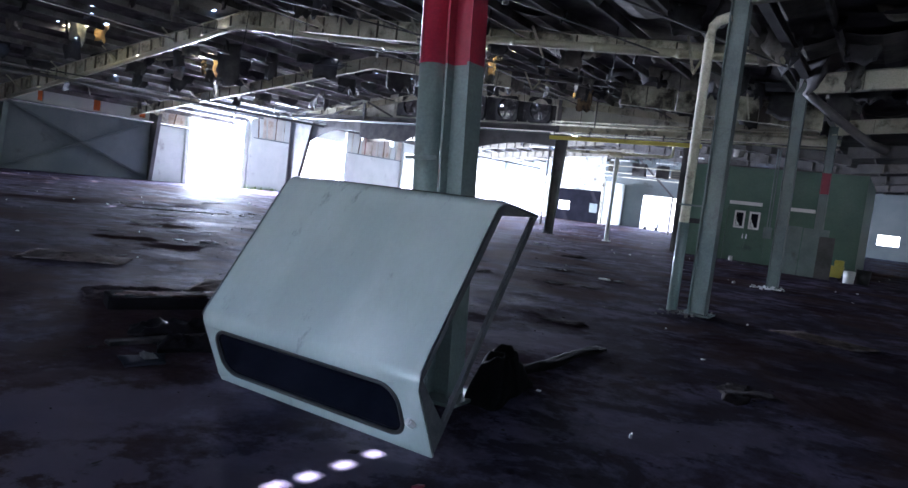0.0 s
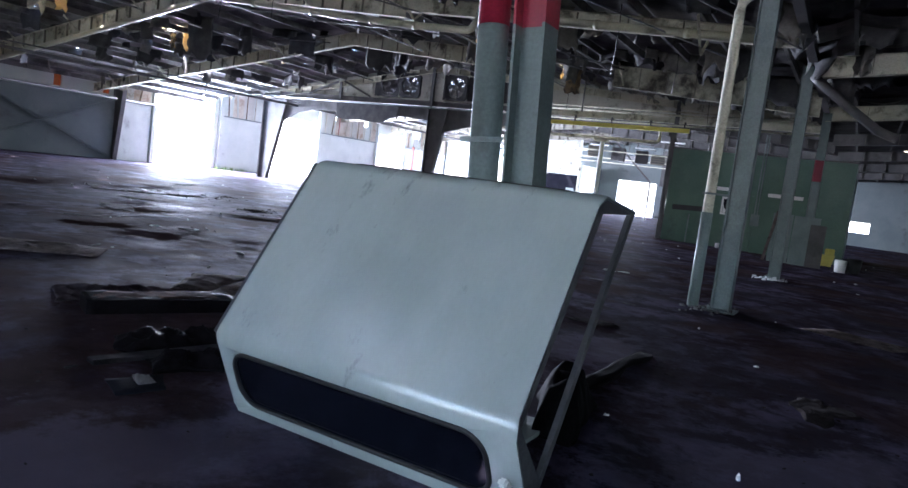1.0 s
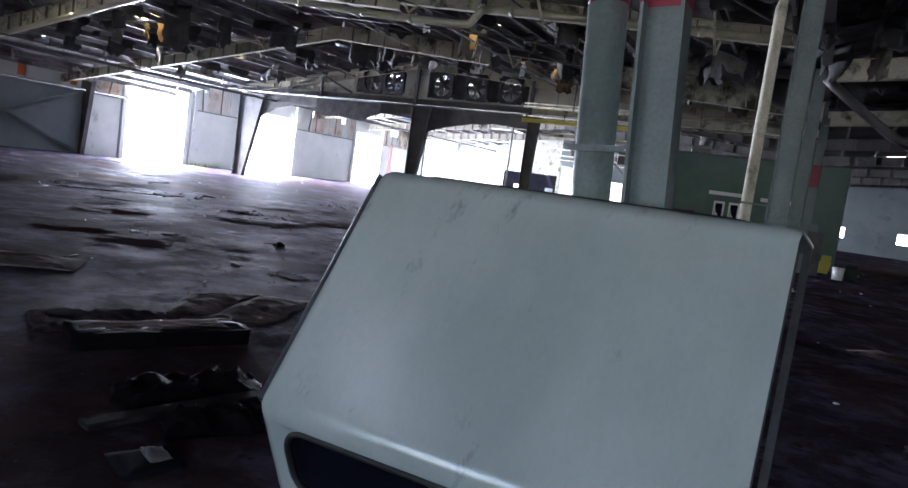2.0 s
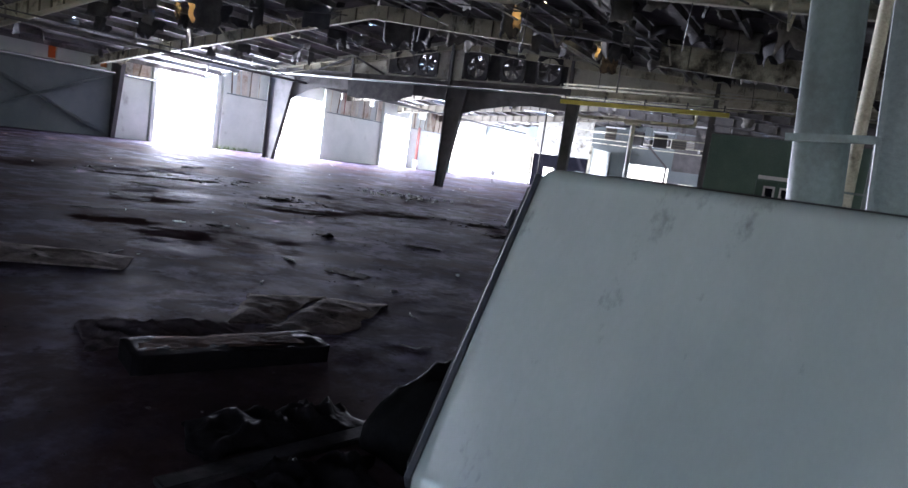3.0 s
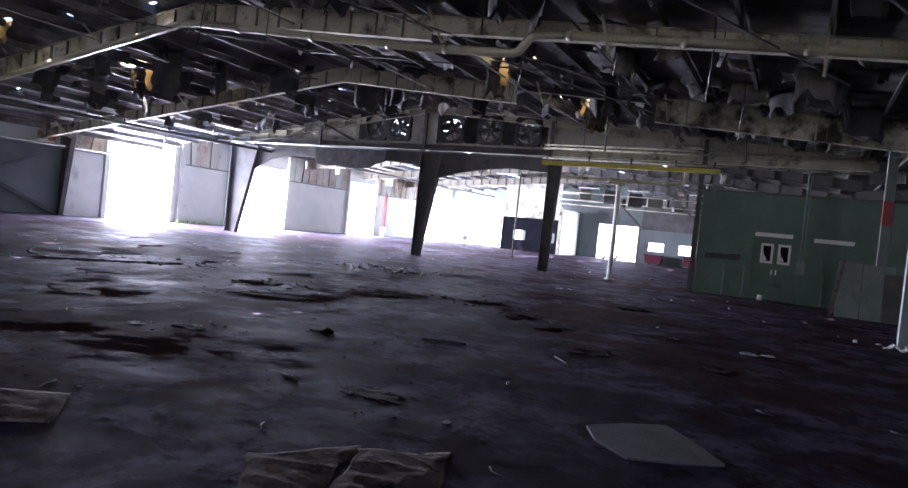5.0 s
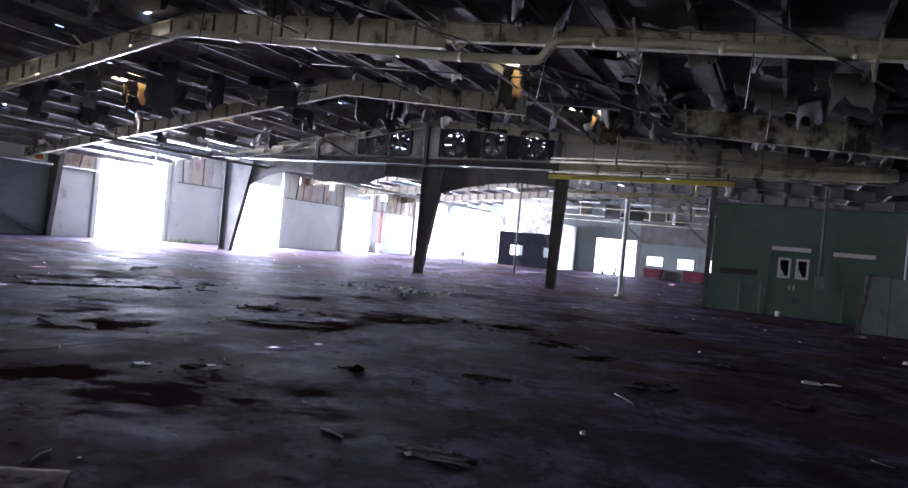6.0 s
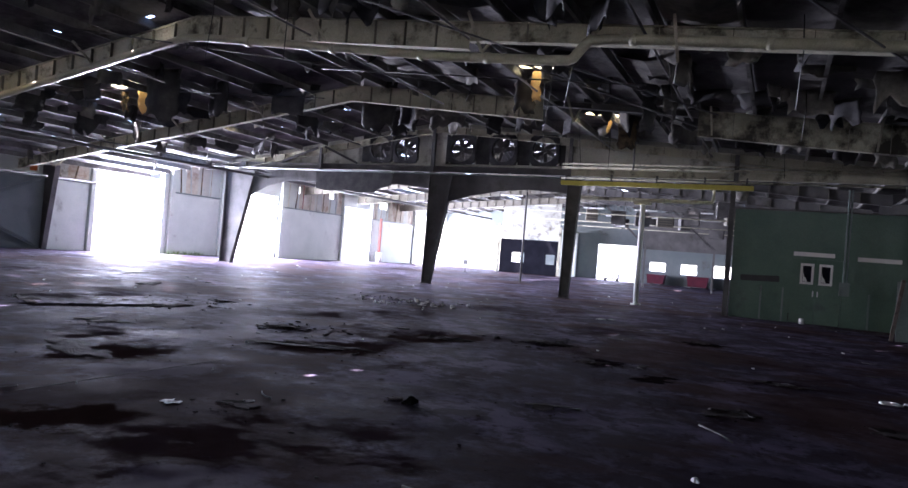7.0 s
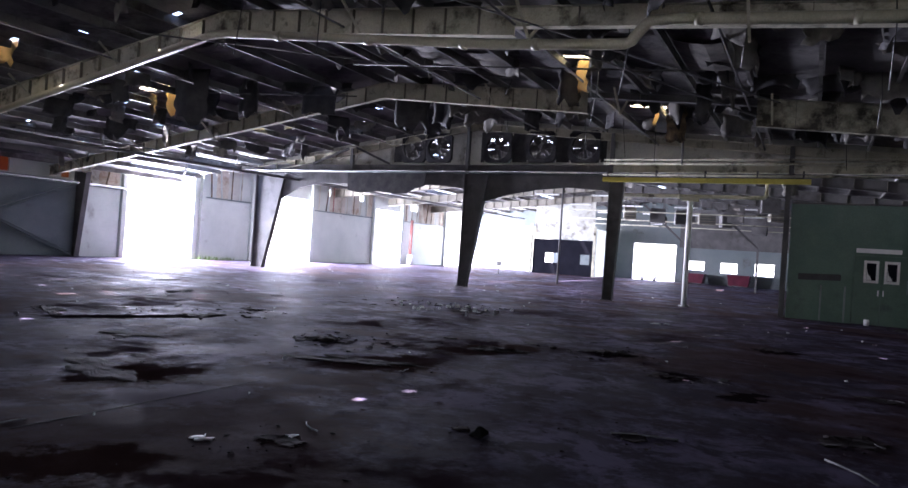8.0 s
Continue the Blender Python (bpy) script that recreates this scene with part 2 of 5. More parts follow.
M_RUBBER = surf("black_rubber", (0.012, 0.012, 0.013), (0.022, 0.022, 0.022), 0.5, 0, 4.0, 0.1)
M_ALU = surf("brushed_aluminium", (0.55, 0.56, 0.58), (0.65, 0.66, 0.68), 0.35, 1.0, 4.0, 0.05)
M_FRAME = surf("dull_grey_frame", (0.045, 0.047, 0.058), (0.07, 0.072, 0.085), 0.5, 0, 4.0, 0.05)
M_TINT = surf("tinted_window", (0.004, 0.005, 0.009), (0.006, 0.007, 0.012), 0.05, 0, 2.0, 0.0)
M_PLASTIC = surf("black_plastic_film", (0.007, 0.006, 0.007), (0.013, 0.011, 0.012), 0.45, 0, 5.0, 0.1, spec=0.002)
M_FLAP = surf("torn_brown_card", (0.045, 0.024, 0.019), (0.115, 0.070, 0.055), 0.85, 0, 5.0, 0.4, 25.0, (0.02, 0.012, 0.01), 0.58, 4.0, spec=0.005)
M_FILM = surf("dusty_dark_film", (0.028, 0.022, 0.025), (0.075, 0.060, 0.064), 0.5, 0, 6.0, 0.2, 30.0, spec=0.0)
M_BAG = surf("dull_black_bag", (0.006, 0.006, 0.006), (0.011, 0.01, 0.011), 0.75, 0, 5.0, 0.1, spec=0.02)
M_CARD = surf("wet_cardboard", (0.095, 0.076, 0.070), (0.190, 0.155, 0.142), 0.85, 0, 5.0, 0.5, 25.0, (0.02, 0.015, 0.014), 0.60, 4.0, spec=0.005)
M_BOARD = surf("grey_board", (0.11, 0.107, 0.11), (0.16, 0.155, 0.157), 0.8, 0, 3.0, 0.15, spec=0.15)
M_PAPER = surf("paper_scrap", (0.62, 0.62, 0.62), (0.8, 0.8, 0.8), 0.8, 0, 5.0, 0.1)
M_CHIP = surf("dark_litter", (0.012, 0.010, 0.011), (0.06, 0.05, 0.052), 0.9, 0, 3.0, 0.2, spec=0.2)
M_FALLEN = surf("fallen_grime", (0.012, 0.009, 0.009), (0.055, 0.042, 0.042), 0.95, 0, 2.5, 0.4, 16.0, spec=0.08)
M_GRASS = surf("weeds", (0.10, 0.16, 0.03), (0.16, 0.24, 0.05), 0.7, 0, 6.0, 0.1)
M_BLACK = surf("black_sheeting", (0.006, 0.006, 0.010), (0.012, 0.012, 0.018), 0.8, 0, 1.0, 0.1, spec=0.08)
M_REDD = surf("dull_dark_red_paint", (0.055, 0.006, 0.016), (0.085, 0.010, 0.022), 0.6, 0, 2.0, 0.08, 40.0, (0.05, 0.02, 0.02), 0.66, spec=0.2)
M_REDP = surf("faded_red_paint", (0.24, 0.07, 0.06), (0.33, 0.11, 0.09), 0.6, 0, 3.0, 0.1, 40.0, (0.14, 0.09, 0.07), 0.62)
M_BAND = surf("weathered_tan_cladding", (0.48, 0.43, 0.33), (0.64, 0.59, 0.48), 0.8, 0, 1.2, 0.2, 20.0, (0.34, 0.24, 0.16), 0.58, 0.9)


# ---- building helpers ----
def add_box(bm, lo, hi):
    (a, b, c), (d, e, f) = lo, hi
    v = [bm.verts.new(p) for p in ((a, b, c), (d, b, c), (d, e, c), (a, e, c), (a, b, f), (d, b, f), (d, e, f), (a, e, f))]
    for q in ((3, 2, 1, 0), (4, 5, 6, 7), (0, 1, 5, 4), (1, 2, 6, 5), (2, 3, 7, 6), (3, 0, 4, 7)):
        bm.faces.new([v[i] for i in q])
    return v


def box(lo, hi):
    bm = bmesh.new()
    add_box(bm, lo, hi)
    return bm


def slab(bm, pts, axis, lo, hi):
    """A prism: a flat outline in the two other axes, between lo and hi along axis."""
    def put(p, h):
        q = list(p)
        q.insert(axis, h)
        return bm.verts.new(q)
    a, b = [put(p, lo) for p in pts], [put(p, hi) for p in pts]
    bm.faces.new(a[::-1])
    bm.faces.new(b)
    for i in range(len(pts)):
        j = (i + 1) % len(pts)
        bm.faces.new((a[i], a[j], b[j], b[i]))
    bmesh.ops.recalc_face_normals(bm, faces=bm.faces)
    return bm


def tube(bm, path, r, n=12, closed=True):
    """A round pipe along a path of points."""
    path = [Vector(p) for p in path]
    rings = []
    for i, p in enumerate(path):
        d = (path[min(i + 1, len(path) - 1)] - path[max(i - 1, 0)]).normalized()
        s = d.cross(Vector((0, 0, 1)))
        if s.length < 0.05:
            s = Vector((1, 0, 0))
        s.normalize()
        u = s.cross(d)
        rings.append([bm.verts.new(p + r * (math.cos(2 * math.pi * k / n) * s + math.sin(2 * math.pi * k / n) * u)) for k in range(n)])
    for a, b in zip(rings, rings[1:]):
        for k in range(n):
            f = bm.faces.new((a[k], a[(k + 1) % n], b[(k + 1) % n], b[k]))
            f.smooth = True
    if closed:
        bm.faces.new(rings[0][::-1])
        bm.faces.new(rings[-1])
    bmesh.ops.recalc_face_normals(bm, faces=bm.faces)
    return bm


def mesh_of(name, bm, material):
    me = bpy.data.meshes.new(name)
    bm.to_mesh(me)
    bm.free()
    if material:
        me.materials.append(material)
    return me


def part(name, bm, material, parent, label=""):
    ob = new(name, mesh_of(name, bm, material))
    ob.parent = parent
    return tagged(ob, label)


def thing(name, label, category, group="", kind="", bm=None, material=None, at=None):
    ob = new(name, mesh_of(name, bm, material) if bm else None)
    if at is not None:
        ob.matrix_basis = at
    return tagged(ob, label, category, group, kind)


def bevel(ob, w=0.01, seg=2):
    m = ob.modifiers.new("edge", "BEVEL")
    m.width, m.segments, m.limit_method = w, seg, "ANGLE"
    return ob


def wall_with_holes(bm, axis, lo, hi, s0, s1, z0, z1, holes):
    """A thick wall across axis, from s0 to s1 and z0 to z1, with rectangular openings (a, b, bottom, top)."""
    ss = sorted({s0, s1, *[v for h in holes for v in h[:2]]})
    zs = sorted({z0, z1, *[v for h in holes for v in h[2:4]]})
    ss, zs = [v for v in ss if s0 <= v <= s1], [v for v in zs if z0 <= v <= z1]
    solid = [[not any(h[0] < (a + b) / 2 < h[1] and h[2] < (c + d) / 2 < h[3] for h in holes) for c, d in zip(zs, zs[1:])] for a, b in zip(ss, ss[1:])]
    cache = {}

    def V(i, j, k):
        if (i, j, k) not in cache:
            p = [ss[i], zs[j]]
            p.insert(axis, (lo, hi)[k])
            cache[i, j, k] = bm.verts.new(p)
        return cache[i, j, k]
    I, J = len(ss) - 1, len(zs) - 1
    full = lambda i, j: 0 <= i < I and 0 <= j < J and solid[i][j]
    for i in range(I):
        for j in range(J):
            if not solid[i][j]:
                continue
            for k in (0, 1):
                bm.faces.new((V(i, j, k), V(i + 1, j, k), V(i + 1, j + 1, k), V(i, j + 1, k)))
            for di, dj, e in ((-1, 0, ((i, j), (i, j + 1))), (1, 0, ((i + 1, j), (i + 1, j + 1))), (0, -1, ((i, j), (i + 1, j))), (0, 1, ((i, j + 1), (i + 1, j + 1)))):
                if not full(i + di, j + dj):
                    (p, q), (r, s) = e
                    bm.faces.new((V(p, q, 0), V(r, s, 0), V(r, s, 1), V(p, q, 1)))
    bmesh.ops.recalc_face_normals(bm, faces=bm.faces)
    return bm


def i_beam(bm, p, q, w, d, t=0.015, up=Vector((0, 0, 1))):
    """An H section from p to q, w wide and d deep."""
    p, q = Vector(p), Vector(q)
    ax = (q - p).normalized()
    s = ax.cross(up).normalized()
    u = s.cross(ax)
    prof = [(-w / 2, -d / 2), (w / 2, -d / 2), (w / 2, -d / 2 + t), (t / 2, -d / 2 + t), (t / 2, d / 2 - t), (w / 2, d / 2 - t), (w / 2, d / 2), (-w / 2, d / 2), (-w / 2, d / 2 - t), (-t / 2, d / 2 - t), (-t / 2, -d / 2 + t), (-w / 2, -d / 2 + t)]
    a = [bm.verts.new(p + s * x + u * y) for x, y in prof]
    b = [bm.verts.new(q + s * x + u * y) for x, y in prof]
    for i in range(12):
        j = (i + 1) % 12
        bm.faces.new((a[i], a[j], b[j], b[i]))
    bm.faces.new(a[::-1])
    bm.faces.new(b)
    bmesh.ops.recalc_face_normals(bm, faces=bm.faces)
    return bm


# ---- ground, floor, outer walls ----
thing("ground", "sunlit pale yard around the building", "ground", kind="structure", material=M_GROUND, bm=box((-2000, -2000, -0.35), (2000, 2000, -0.06)))
floor = thing("floor", "grimy dark concrete floor with black stains", "floor", kind="structure", material=M_FLOOR, bm=box((LEFT - 0.3, BACK - 0.3, -0.055), (RIGHT + 0.3, FAR + 0.3, 0.0)))

# the last, from y -9, is unseen and added to let light in
LEFT_DOORS = [(28.9, 33.0, 0, 4.38), (39.0, 43.6, 0, 4.5), (52.2, 56.0, 0, 4.6), (64.7, 71.8, 0, 4.9), (-9.0, -5.0, 0, 4.3)]
STRIPS = [(19.2, 19.5, 3.85, 4.4), (22.3, 22.75, 3.82, 4.45), (25.2, 25.65, 3.85, 4.45), (46.0, 50.5, 5.0, 5.5), (57.8, 59.0, 4.9, 5.5), (60.0, 63.5, 4.9, 5.5)]
thing("wall_left", "pale grey-green panel wall with open loading doors", "wall", kind="structure", material=M_WALL,
      bm=wall_with_holes(bmesh.new(), 0, LEFT - 0.2, LEFT, BACK, GABLE + 0.1, -0.05, roof_z(LEFT), LEFT_DOORS + STRIPS))
thing("wall_left_far", "pale grey-green panel wall with open loading doors", "wall", kind="structure", material=M_WALL,
      bm=wall_with_holes(bmesh.new(), 0, LEFT - 0.2, LEFT, GABLE + 0.1, FAR, -0.05, roof_z(LEFT, 50), LEFT_DOORS + STRIPS))
# unseen openings behind the camera, assumed so that light reaches the cap
BACK_OPENINGS = [(-14, -8, 0, 4.6), (-2, 4.5, 0, 4.6), (12, 18, 0, 4.5)]
thing("wall_back", "unseen pale panel wall with openings added for light", "wall", kind="structure", material=M_WALL,
      bm=wall_with_holes(bmesh.new(), 1, BACK - 0.2, BACK, LEFT, RIGHT, -0.05, 7.6, BACK_OPENINGS))
# unseen too; its one opening is added for light
thing("wall_right", "unseen pale panel wall with openings added for light", "wall", kind="structure", material=M_WALL,
      bm=wall_with_holes(bmesh.new(), 0, RIGHT, RIGHT + 0.2, BACK, FAR, -0.05, roof_z(RIGHT), [(-8, -3, 0, 4.4)]))
FAR_HOLES = [(-39.6, -31.4, 0, 4.6), (-23.2, -19.2, 0, 3.5), (-18.1, -16.6, 1.25, 2.1), (-15.2, -13.75, 1.15, 2.1), (-12.3, -10.7, 1.1, 2.2), (-1.7, 0.0, 1.2, 2.15), (4.0, 5.6, 1.25, 2.2), (9.0, 10.6, 1.25, 2.2)]
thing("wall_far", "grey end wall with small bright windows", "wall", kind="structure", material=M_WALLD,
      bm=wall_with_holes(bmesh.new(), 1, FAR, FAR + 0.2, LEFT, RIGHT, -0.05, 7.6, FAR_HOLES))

# ---- roof ----
HOLES = [(-13.4, -11.75, 27.3, 27.95), (-11.2, -10.9, 22.6, 22.8), (-13.75, -12.2, 21.55, 21.95), (-28.5, -27.45, 20.2, 20.8), (-29.0, -27.5, 26.4, 26.9), (-29.1, -27.5, 14.6, 15.3), (-8.4, -7.6, -4.4, -0.8), (-12.4, -11.7, -5.0, -2.4)]
# sheets gone over the left eave and over the hall beyond
for hx, hy, n in ((-39.2, 26.5, 6.5), (-38.3, 27.4, 4.2), (-37.4, 25.8, 5.8), (-36.6, 29.0, 2.7), (-35.8, 27.0, 4.4), (-35.0, 28.2, 3.3), (-34.1, 27.6, 3.8), (-33.3, 29.6, 2.0), (-38.8, 33.0, 9.0), (-36.5, 33.5, 6.0), (-34.5, 34.0, 7.0),
                  (-32.0, 37.0, 4.5), (-29.5, 36.0, 5.0), (-27.5, 37.2, 3.8), (-38.5, 46.0, 12.0), (-35.0, 48.0, 9.0), (-31.0, 50.0, 8.0), (-27.0, 47.0, 9.0), (-37.0, 60.0, 9.0), (-33.0, 59.0, 8.0), (-29.0, 60.0, 6.0), (-24.0, 52.0, 7.0), (-18.0, 55.0, 3.0), (-13.0, 47.0, 2.0), (-9.0, 52.0, 3.0)):
    HOLES.append((hx, hx + 0.42, hy, hy + n))
rnd = random.Random(91)
for _ in range(46):
    hx, hy = rnd.uniform(-38.5, -23.0), rnd.uniform(11.5, 30.5)
    HOLES.append((hx, hx + rnd.uniform(0.05, 0.2), hy, hy + rnd.uniform(0.12, 0.7)))
# roof openings added behind the fans so that their gaps show bright
for hx in (-26.4, -24.9, -23.4, -20.9, -19.4, -17.9, -16.4):
    HOLES.append((hx, hx + 1.3, 34.5, 42.0 + 0.1 * hx))


def roof_hit(spot):
    """Where the sun that makes a spot on the floor comes through the roof."""
    s = 6.5
    for _ in range(8):
        s = roof_z(spot[0] + SUN.x * s) / SUN.z
    return spot[0] + SUN.x * s, spot[1] + SUN.y * s


for sx, sy, r in [(-2.40, 2.48, 0.06), (-2.37, 2.68, 0.06), (-2.35, 2.93, 0.06), (-2.34, 3.18, 0.06), (-11.65, 10.4, 0.07), (-11.48, 11.12, 0.07), (-9.1, 14.6, 0.04), (-18.9, 11.3, 0.08), (-19.4, 12.2, 0.07), (-5.28, 14.9, 0.04)]:
    hx, hy = roof_hit((sx, sy))
    HOLES.append((hx - 0.8 * r, hx + 0.8 * r, hy - r, hy + r))
for i in range(110):
    hx, hy = (random.uniform(-38, -21.6), random.uniform(14, 31)) if i < 70 else (random.uniform(-20.8, -5), random.uniform(17, 31))
    k = 1.0 if i < 70 else 0.5
    HOLES.append((hx, hx + k * random.uniform(0.06, 0.45), hy, hy + k * random.uniform(0.05, 0.22)))


def roof_plane(name, x0, x1, y0, y1, holes, label):
    bm = bmesh.new()
    hs = [h for h in holes if x0 < h[0] and h[1] < x1 and y0 < h[2] and h[3] < y1]
    xs = sorted({x0, x1, *[v for h in hs for v in h[:2]]})
    ys = sorted({y0, y1, *[v for h in hs for v in h[2:]]})
    g = {}
    for k in (0, 1):
        for i, x in enumerate(xs):
            for j, y in enumerate(ys):
                g[i, j, k] = bm.verts.new((x, y, roof_z(x, (y0 + y1) / 2) + 0.05 * k))
    for i in range(len(xs) - 1):
        for j in range(len(ys) - 1):
            cx, cy = (xs[i] + xs[i + 1]) / 2, (ys[j] + ys[j + 1]) / 2
            if any(h[0] < cx < h[1] and h[2] < cy < h[3] for h in hs):
                continue
            bm.faces.new((g[i, j, 0], g[i, j + 1, 0], g[i + 1, j + 1, 0], g[i + 1, j, 0]))
            bm.faces.new((g[i, j, 1], g[i + 1, j, 1], g[i + 1, j + 1, 1], g[i, j + 1, 1]))
    bmesh.ops.delete(bm, geom=[v for v in bm.verts if not v.link_faces], context="VERTS")
    return thing(name, label, "ceiling", kind="structure", material=M_ROOF, bm=bm)


roof_plane("ceiling_1", LEFT - 0.5, RIDGE, BACK - 0.3, GABLE + 0.12, HOLES, "blackened metal roof with torn lining and holes")
roof_plane("ceiling_5", LEFT - 0.5, RIDGE, GABLE + 0.12, FAR + 0.3, HOLES, "blackened metal roof with sheets missing")
roof_plane("ceiling_2", RIDGE, VALLEY, BACK - 0.3, FAR + 0.3, HOLES, "blackened metal roof with torn lining and holes")
roof_plane("ceiling_3", VALLEY, RIDGE_R, BACK - 0.3, FAR + 0.3, [(1.2, 2.2, 34.0, 34.8), (4.6, 5.8, 38.0, 38.8), (0.6, 1.6, 46.0, 47.0), (-1.6, -0.8, 41.0, 41.6)], "blackened metal roof with torn lining")
roof_plane("ceiling_4", RIDGE_R, RIGHT + 0.5, BACK - 0.3, FAR + 0.3, [], "blackened metal roof with torn lining")

for h in HOLES[:8] + [(1.2, 2.2, 34.0, 34.8), (4.6, 5.8, 38.0, 38.8), (0.6, 1.6, 46.0, 47.0), (-1.6, -0.8, 41.0, 41.6)]:
    bm = bmesh.new()
    za, zb = roof_z(h[0], h[2]) + 0.06, roof_z(h[1], h[2]) + 0.06
    slab(bm, [(h[0] - 0.06, za), (h[1] + 0.06, zb), (h[1] + 0.06, zb + 0.006), (h[0] - 0.06, za + 0.006)], 1, h[2] - 0.06, h[3] + 0.06)
    thing("skylight", "yellowed fibreglass skylight sheet in the roof", "skylight", "skylights", bm=bm, material=M_SHEET if h[3] < 0 else M_SKYLIGHT)

# sheets over the added openings glow and keep sun patches off the floor
for h in [h for h in HOLES if h[2] == 34.5]:
    bm = bmesh.new()
    za, zb = roof_z(h[0], h[2]) + 0.06, roof_z(h[1], h[2]) + 0.06
    slab(bm, [(h[0] - 0.06, za), (h[1] + 0.06, zb), (h[1] + 0.06, zb + 0.006), (h[0] - 0.06, za + 0.006)], 1, h[2] - 0.06, h[3] + 0.06)
    thing("skylight", "white skylight sheet added to brighten the roof behind the fans", "skylight", "skylights", bm=bm, material=M_SHEET)

# purlins, along the hall
purlins = thing("ceiling_purlins", "sooty steel roof purlins", "purlin", kind="structure")
x = LEFT + 0.6
while x < RIGHT:
    for a, b in ((BACK, GABLE - 0.15), (GABLE + 0.15, FAR)):
        z = roof_z(x, b)
        bm = box((x - 0.012, a, z - 0.22), (x + 0.012, b, z - 0.012))
        add_box(bm, (x - 0.07, a, z - 0.235), (x + 0.012, b, z - 0.22))
        part("purlin", bm, M_PURLIN, purlins)
    x += 1.52


# ---- portal frames ----
def rafter(y, x0, x1, d0, d1, parent, ribs=1.2, w=0.2, paint=None):
    """A tapered welded rafter in the plane y, from x0 (depth d0) to x1 (depth d1), its top under the purlins."""
    paint = paint or M_CREAM
    top = lambda x: roof_z(x, y) - 0.24
    dep = lambda x: d0 + (d1 - d0) * (x - x0) / (x1 - x0)
    web = bmesh.new()
    slab(web, [(x0, top(x0) - d0), (x1, top(x1) - d1), (x1, top(x1)), (x0, top(x0))], 1, y - 0.006, y + 0.006)
    part("web", web, paint, parent)
    for name, off, s in (("top_flange", 0, -1), ("bottom_flange", 1, 1)):
        bm = bmesh.new()
        za, zb = (top(x0) - d0 * off), (top(x1) - d1 * off)
        slab(bm, [(x0, za), (x1, zb), (x1, zb + 0.016 * s), (x0, za + 0.016 * s)], 1, y - w / 2, y + w / 2)
        part(name, bm, paint, parent)
    n = max(2, int(abs(x1 - x0) / ribs))
    for i in range(1, n):
        x = x0 + (x1 - x0) * i / n
        # same paint as the web; the darker tone holds the ribs' shading
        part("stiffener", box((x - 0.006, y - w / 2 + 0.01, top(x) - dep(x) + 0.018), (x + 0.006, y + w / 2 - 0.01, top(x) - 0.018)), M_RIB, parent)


def tapered_column(name, x, y, h, w0, w1, side, material, label, group=""):
    """A tapered wall column with its outer flange upright; it widens towards side (+1 or -1) as it rises."""
    e = thing(name, label, "column", group, at=pose(x, y, 0))
    bm = bmesh.new()
    slab(bm, [(0, 0), (side * w0, 0), (side * w1, h), (0, h)], 1, -0.006, 0.006)
    part("web", bm, material, e)
    part("outer_flange", box((-0.01, -0.13, 0), (0.01, 0.13, h)), material, e)
    bm = bmesh.new()
    slab(bm, [(side * w0, 0), (side * (w0 + 0.018), 0), (side * (w1 + 0.018), h), (side * w1, h)], 1, -0.13, 0.13)
    part("inner_flange", bm, material, e)
    part("base_plate", box((min(0, side * w0) - 0.08, -0.18, 0), (max(0, side * w0) + 0.08, 0.18, 0.025)), material, e)
    return e


FRAMES = [GABLE - BAY * k for k in (6, 5, 4, 3, 2, 1)] + [GABLE + BAY * k for k in (1, 2, 3, 4)]
for y in FRAMES:
    e = thing("roof_frame", "cream-painted steel roof frame with welded stiffeners", "roof frame", "roof frames across the hall")
    # beyond the cross wall the cream is darkened for that hall's dimness
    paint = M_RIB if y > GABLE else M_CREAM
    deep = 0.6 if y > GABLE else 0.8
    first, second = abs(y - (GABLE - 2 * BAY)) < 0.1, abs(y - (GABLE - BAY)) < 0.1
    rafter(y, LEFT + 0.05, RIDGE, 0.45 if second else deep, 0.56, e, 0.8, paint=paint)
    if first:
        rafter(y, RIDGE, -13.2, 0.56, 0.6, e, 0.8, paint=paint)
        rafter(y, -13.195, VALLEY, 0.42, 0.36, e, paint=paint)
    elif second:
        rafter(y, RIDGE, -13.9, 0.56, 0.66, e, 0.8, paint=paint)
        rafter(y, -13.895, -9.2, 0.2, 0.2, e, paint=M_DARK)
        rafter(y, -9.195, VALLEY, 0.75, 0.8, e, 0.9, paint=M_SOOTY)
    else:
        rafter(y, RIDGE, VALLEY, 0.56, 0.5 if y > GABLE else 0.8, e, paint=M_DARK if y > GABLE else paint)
    # the column at y 26 is darker than the rest of its row
    if y < GABLE:
        tapered_column("wall_column", LEFT + 0.02, y if not second else 26.0, roof_z(LEFT, y) - 0.26 - (0.05 if second else deep), 0.35, 0.9, 1, M_DARK if second else M_STEEL, "grey-green tapered steel wall column" if not second else "dark tapered steel wall column", "wall columns")
for y in [3.9 + 8.0 * k for k in range(-2, 8)]:
    e = thing("roof_frame", "cream-painted steel roof frame with welded stiffeners", "roof frame", "roof frames across the far hall")
    # past y 28 a dark tone replaces the cream, as shade
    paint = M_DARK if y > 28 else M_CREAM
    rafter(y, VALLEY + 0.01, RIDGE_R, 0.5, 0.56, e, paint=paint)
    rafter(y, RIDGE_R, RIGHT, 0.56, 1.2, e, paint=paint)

# valley girder on the inner columns
bm = bmesh.new()
